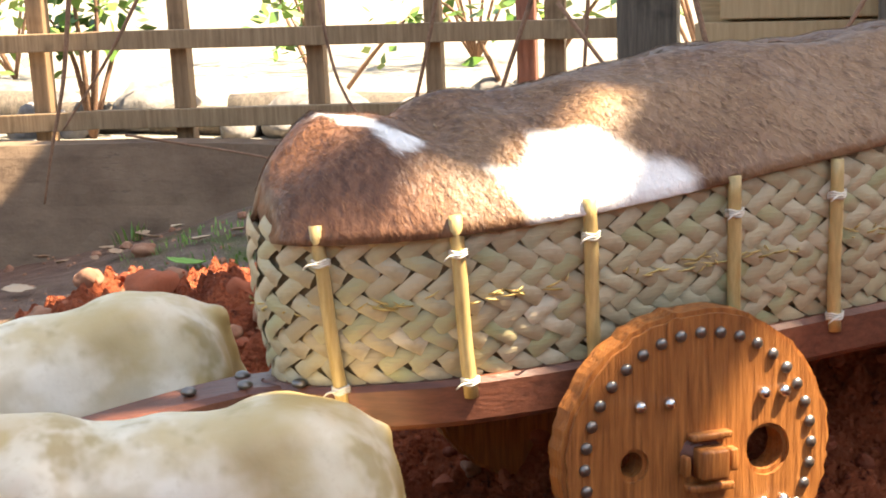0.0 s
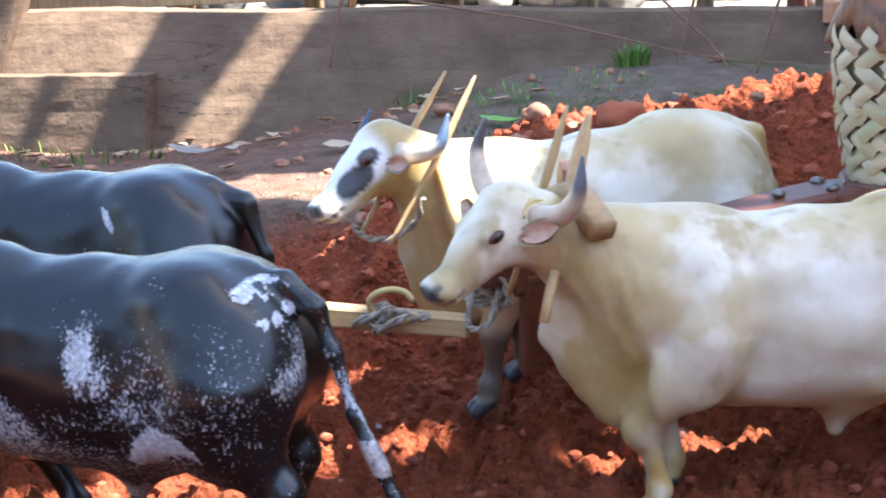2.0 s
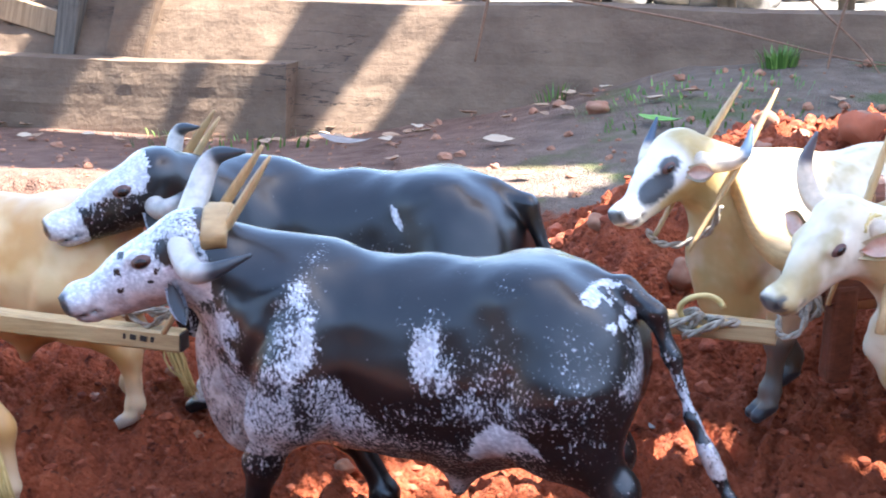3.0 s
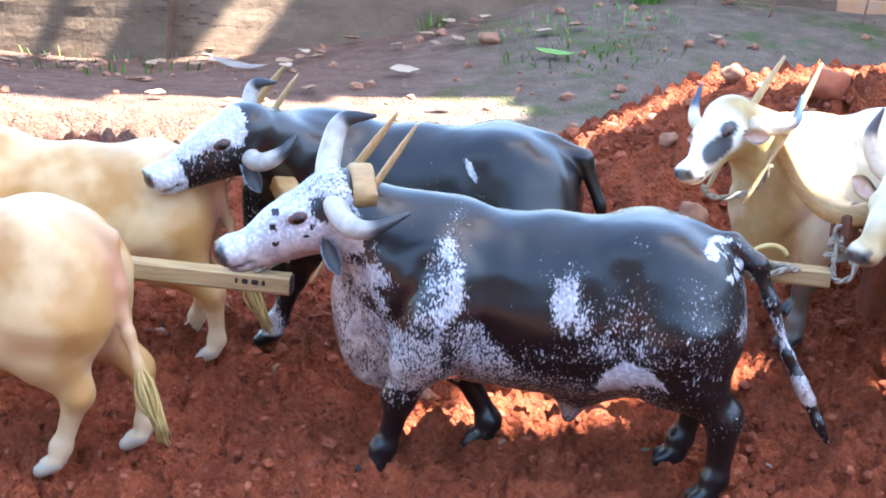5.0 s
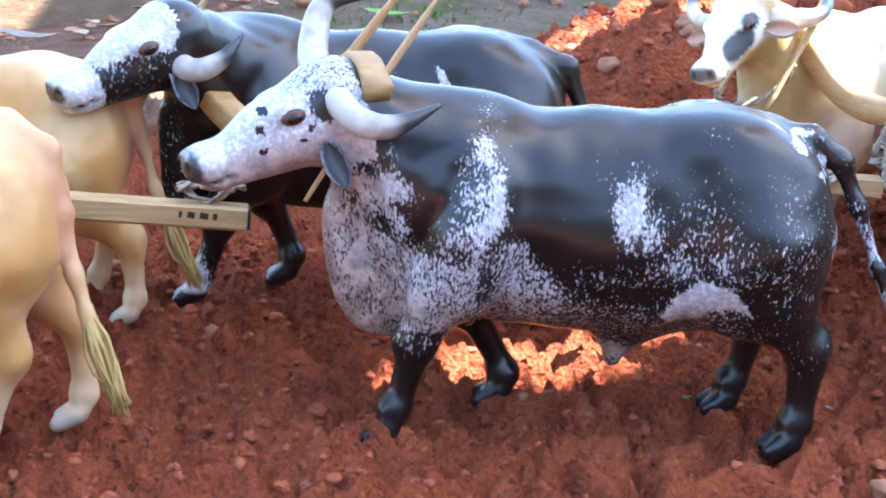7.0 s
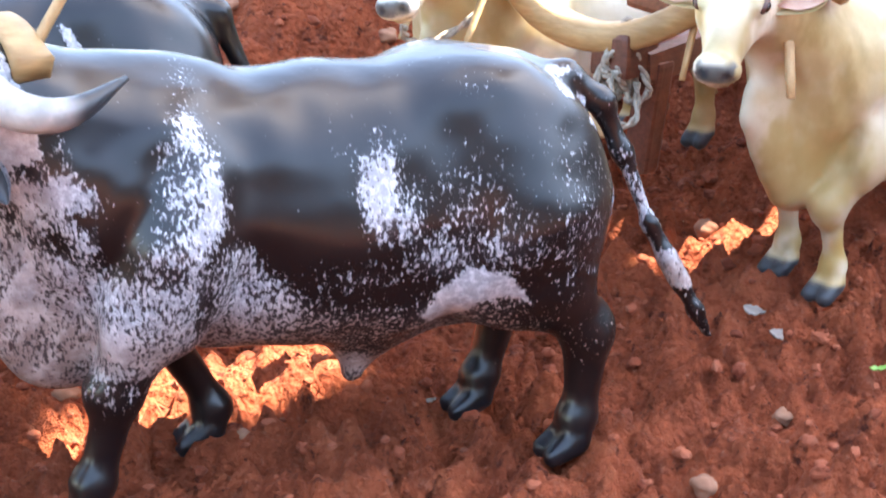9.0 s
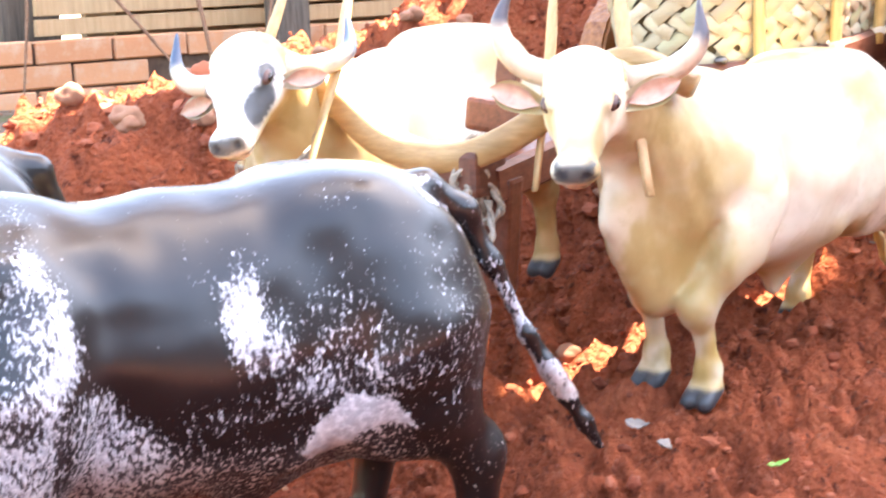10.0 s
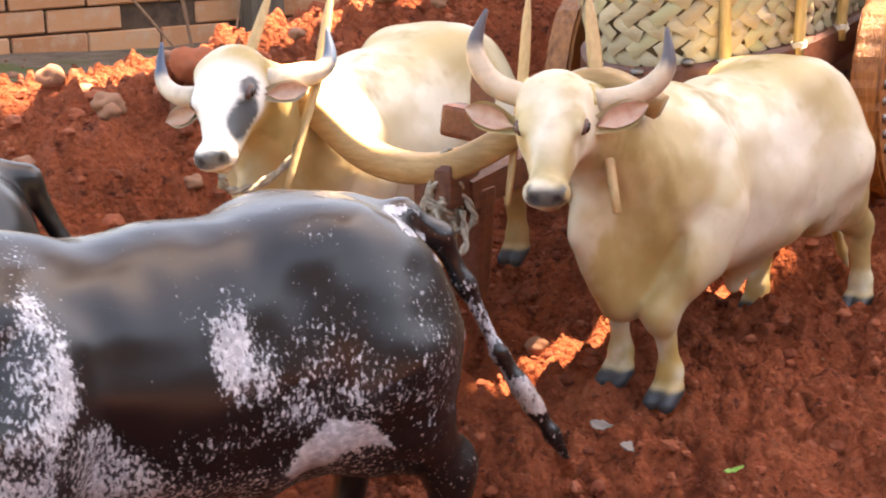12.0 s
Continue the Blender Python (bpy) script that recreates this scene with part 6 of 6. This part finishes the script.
put_leaf(leaf_mesh("leaf", 0.022, 0.013, 0.4, M_GREYLEAF, 4), 0.420, 0.075, 40, 25, "dry_leaf", "small pale dry leaf on red soil", 0.008)
put_leaf(leaf_mesh("leaf", 0.022, 0.006, 0.2, M_GREENLEAF, 5), 0.455, -0.02, 0, 5, "green_leaf", "narrow green blade on red soil", 0.008)
put_leaf(leaf_mesh("leaf", 0.075, 0.05, 0.2, M_DRYLEAF, 6), -0.47, 2.15, 20, 10, "dry_leaf", "curled brown dry leaf on the yard", 0.01)
rng = random.Random(17)
dry = [leaf_mesh("dry_leaf", rng.uniform(0.035, 0.08), rng.uniform(0.02, 0.04), rng.uniform(0.02, 0.22), M_DRYLEAF, 20 + k) for k in range(6)]
for k in range(46):
    x, y = (rng.uniform(-2.2, -0.3), rng.uniform(2.45, 2.86)) if k < 34 else (rng.uniform(-1.6, 0.3), rng.uniform(1.7, 2.6))
    put_leaf(rng.choice(dry), x, y, rng.uniform(0, 360), rng.uniform(-9, 9), "dry_leaf", "curled brown dry leaf on the yard", 0.012)
small = [leaf_mesh("chip", rng.uniform(0.010, 0.022), rng.uniform(0.004, 0.009), 0.3, M_GREYLEAF, 40 + k) for k in range(4)]
for k in range(28):
    x, y = rng.uniform(-0.8, 1.2), rng.uniform(-0.7, 0.55)
    put_leaf(rng.choice(small), x, y, rng.uniform(0, 360), rng.uniform(-20, 20), "straw_chip", "pale dry straw chip on red soil", 0.005)


def stone(x, y, r, label, seed, material=None, sq=0.75):
    v, f = lump(seed, 2)
    ob = new("stone", mesh_np("stone", v * np.array([1, 0.85, sq]) * r, f, material or M_STONE))
    ob.matrix_world = pose(x, y, float(soil(x, y)) + r * 0.35, 0, 0, seed * 40)
    return tagged(ob, label, "stone", "stones on the soil")


stone(0.172, 0.622, 0.026, "pale orange stone on red heap", 1)
stone(0.37, 0.84, 0.032, "red-brown clod on the heap", 2, M_CLOD)
stone(0.47, 0.88, 0.024, "red-brown clod on the heap", 3, M_CLOD)
stone(0.245, 0.79, 0.020, "pale stone on red heap", 4)
stone(-0.30, 2.45, 0.03, "grey stone on the yard", 5)
for k in range(10):
    stone(rng.uniform(-0.75, 1.1), rng.uniform(-0.65, 0.5), rng.uniform(0.006, 0.013), "small pale orange pebble on red soil", 6 + k)
for k in range(22):
    stone(rng.uniform(0.0, 0.9), rng.uniform(0.6, 1.0), rng.uniform(0.008, 0.020), "small orange stone on red heap", 40 + k)


def grass(name, x, y, n, h, spread, label, seed):
    rng = random.Random(seed)
    v, f = [], []
    for _ in range(n):
        a, d = rng.uniform(0, 6.28), spread * math.sqrt(rng.random())
        p = Vector((x + d * math.cos(a), y + d * math.sin(a), 0))
        p.z = float(height(p.x, p.y))
        hh = h * rng.uniform(0.4, 1)
        lean = Vector((math.cos(a), math.sin(a), 0)) * hh * rng.uniform(0.1, 0.7)
        s = Vector((-math.sin(a), math.cos(a), 0)) * 0.0028
        n0 = len(v)
        v += [p - s, p + s, p + lean * 0.4 + Vector((0, 0, hh * 0.6)) + s * 0.7, p + lean * 0.4 + Vector((0, 0, hh * 0.6)) - s * 0.7, p + lean + Vector((0, 0, hh))]
        f += [(n0, n0 + 1, n0 + 2, n0 + 3), (n0 + 3, n0 + 2, n0 + 4)]
    ob = new(name, mesh_np(name, [tuple(q) for q in v], [list(q) for q in f], M_LEAF))
    return tagged(ob, label, "grass", kind="stuff")


grass("grass_tuft", 0.10, 2.83, 150, 0.060, 0.05, "bright green grass tuft below the wall", 1)
grass("grass_patch", -0.05, 2.45, 260, 0.022, 0.30, "thin short grass on grey earth", 2)
grass("grass_patch", -0.50, 2.86, 30, 0.06, 0.05, "small weeds at the wall's foot", 3)
grass("grass_patch", -1.35, 2.70, 120, 0.04, 0.35, "thin short grass on brown earth", 4)


def bush(name, x, y, z0, h, r, n, label, seed, size=0.05):
    """Stems with many single leaves."""
    rng = random.Random(seed)
    e = empty(name, pose(x, y, z0), label, "bush")
    bm = bmesh.new()
    tips = []
    for _ in range(max(5, n // 60)):
        a = rng.uniform(0, 6.28)
        top = Vector((math.cos(a) * r * rng.uniform(0.2, 1), math.sin(a) * r * rng.uniform(0.2, 1), h * rng.uniform(0.6, 1)))
        mid = top * 0.5 + Vector((rng.uniform(-0.1, 0.1) * r, rng.uniform(-0.1, 0.1) * r, h * 0.1))
        tube_bm(bm, [(0, 0, 0, 0.010), (*mid, 0.007), (*top, 0.003)], 8, 5)
        tips.append((mid, top))
    part("stem", bm, M_DRIED, e, kind="stuff")
    v, f = [], []
    for _ in range(n):
        mid, top = rng.choice(tips)
        p = mid.lerp(top, rng.uniform(0.0, 1.15)) + Vector((rng.gauss(0, 1), rng.gauss(0, 1), rng.gauss(0, 1))) * r * 0.16
        d = Vector((rng.uniform(-1, 1), rng.uniform(-1, 1), rng.uniform(-0.6, 0.6))).normalized() * size * rng.uniform(0.6, 1.2)
        s = d.cross(Vector((rng.uniform(-1, 1), rng.uniform(-1, 1), 1))).normalized() * d.length * 0.28
        n0 = len(v)
        v += [p, p + d * 0.45 + s, p + d, p + d * 0.45 - s]
        f += [(n0, n0 + 1, n0 + 2, n0 + 3)]
    ob = new("leaves", mesh_np("leaves", [tuple(q) for q in v], [list(q) for q in f], M_LEAF, False))
    ob.parent = e
    tagged(ob, kind="stuff")


bush("bush", -0.85, 3.45, 0.23, 0.62, 0.22, 130, "leafy green shrub growing through the fence", 1, 0.075)
bush("bush", -0.35, 4.3, 0.23, 0.55, 0.35, 160, "leafy green shrub behind the fence", 2, 0.07)
bush("bush", 0.35, 4.0, 0.23, 0.7, 0.4, 200, "leafy green shrub behind the fence", 3, 0.07)
bush("bush", -1.7, 4.2, 0.23, 0.6, 0.4, 160, "leafy green shrub behind the fence", 4, 0.07)
bush("bush", 0.9, 5.5, 0.23, 1.0, 0.8, 350, "leafy green shrub behind the fence", 5, 0.09)
bush("bush", -0.4, 7.5, 0.23, 1.4, 1.2, 500, "sunlit green shrub in the yard", 6, 0.12)
bush("bush", -2.6, 6.5, 0.23, 1.2, 1.0, 400, "sunlit green shrub in the yard", 7, 0.12)


def log(x, y, L, r, yaw, label, seed):
    rng = random.Random(seed)
    bm = bmesh.new()
    tube_bm(bm, [(-L / 2, 0, r, r), (-L / 6, rng.uniform(-0.02, 0.02), r * 1.05, r * 1.05), (L / 6, 0, r * 0.95, r * 0.95), (L / 2, 0.01, r * 0.9, r * 0.85)], 14, 10)
    ob = part("log", bm, M_OLDPOST)
    ob.matrix_world = pose(x, y, 0.225, 0, 0, yaw)
    tagged(ob, label, "log", "logs behind the fence")


log(-0.15, 3.75, 0.7, 0.06, 12, "grey weathered log lying behind the fence", 1)
log(-0.75, 3.60, 0.8, 0.05, -6, "grey weathered log lying behind the fence", 2)
log(-1.35, 3.70, 0.7, 0.07, 20, "grey weathered log lying behind the fence", 3)
M_ROCK = (lambda e: (e.color(e.ramp(e.noise(14, 5, 0.6), [(0.3, (0.10, 0.090, 0.080)), (0.7, (0.30, 0.275, 0.25))])), e.bump(e.noise(40, 5), 0.6, 0.01), e.m)[-1])(Mat("grey_rock", 0.9))
for k in range(34):
    xs = rng.uniform(-2.2, 0.55)
    stone(xs, 3.36 + rng.random() * 0.9, rng.uniform(0.04, 0.13), "grey rock lying behind the fence", 70 + k, M_ROCK if k % 4 else M_GREYLEAF)


# ---------- unseen boards added overhead to shade the ground: rows with gaps ---
SHADE_Z = 8.0


def shade_row(y0, y1, gaps, x0=-1.5, x1=1.9):
    """One row of added boards, gaps left open; laid out by where their shade falls on level ground."""
    dx, dy = SUN.x / SUN.z * SHADE_Z, SUN.y / SUN.z * SHADE_Z
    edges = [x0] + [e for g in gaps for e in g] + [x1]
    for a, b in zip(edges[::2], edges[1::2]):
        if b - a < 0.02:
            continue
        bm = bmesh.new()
        box_bm(bm, b - a, y1 - y0 + 0.004, 0.025, pose((a + b) / 2 + dx, (y0 + y1) / 2 + dy, SHADE_Z + 0.012), 0.003)
        tagged(part("ceiling", bm, M_RAIL, smooth=False), "unseen timber boards added overhead to shape the sunlight", "roof", kind="structure")


shade_row(-1.00, 0.07, [])
shade_row(0.07, 0.17, [(-0.86, -0.66), (-0.17, -0.03)])
shade_row(0.17, 0.22, [(-0.12, 0.10)])
shade_row(0.22, 0.275, [(-0.10, 0.10)])
shade_row(0.275, 0.325, [(0.06, 0.25), (0.37, 0.74)])
shade_row(0.325, 0.365, [(0.06, 0.20), (0.56, 0.82)])
shade_row(0.365, 0.42, [(0.06, 0.18), (0.42, 0.49), (0.63, 0.75), (0.93, 1.10)])
shade_row(0.42, 0.48, [(0.06, 0.17), (0.44, 0.50), (0.66, 0.72), (0.95, 1.16)])
shade_row(0.48, 0.56, [])
shade_row(0.56, 0.80, [])
shade_row(0.80, 0.95, [(1.02, 1.32)])
shade_row(0.95, 1.13, [(-0.15, 0.88), (1.02, 1.25)])
shade_row(1.13, 1.33, [])
shade_row(1.33, 1.42, [(-3.0, -0.98)], -3.2)
shade_row(1.42, 1.55, [(-3.0, -0.74)], -3.2)
shade_row(1.55, 1.70, [(-3.0, -0.48)], -3.2)
shade_row(1.70, 1.78, [(-3.0, -0.18)], -3.2)
shade_row(1.78, 1.88, [(-1.1, -0.15)], -3.2)
shade_row(1.88, 1.95, [(-0.60, -0.20)], -3.2)
shade_row(1.95, 2.72, [], -3.2, 2.3)
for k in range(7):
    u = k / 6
    shade_row(2.72 + 0.04 * k, 2.76 + 0.04 * k, [(-3.1, -2.2), (-1.95 + 0.10 * u, -1.58 - 0.10 * u), (-1.54 + 0.02 * u, -1.375), (-1.17 + 0.10 * u, -1.0 + 0.09 * u)] if k < 3 else
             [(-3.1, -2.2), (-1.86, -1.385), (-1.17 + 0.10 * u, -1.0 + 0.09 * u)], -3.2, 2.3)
shade_row(3.00, 3.30, [(-3.1, -0.97)], -3.2, 2.3)

# plain timber screen added out of view behind the path, to darken reflections
bm = bmesh.new()
box_bm(bm, 24.0, 0.10, 2.5, pose(0, -6.5, 1.0), 0.01)
tagged(part("wall_front", bm, M_OLDPOST, smooth=False), "unseen dark timber screen added behind the path to block low sky", "wall", kind="structure")
# second screen added out of view at the right, to cut skylight on the cart
bm = bmesh.new()
box_bm(bm, 0.10, 9.3, 1.5, pose(3.4, -1.75, 0.55), 0.01)
tagged(part("wall_side", bm, M_OLDPOST, smooth=False), "unseen dark timber screen added at the right to cut skylight", "wall", kind="structure")
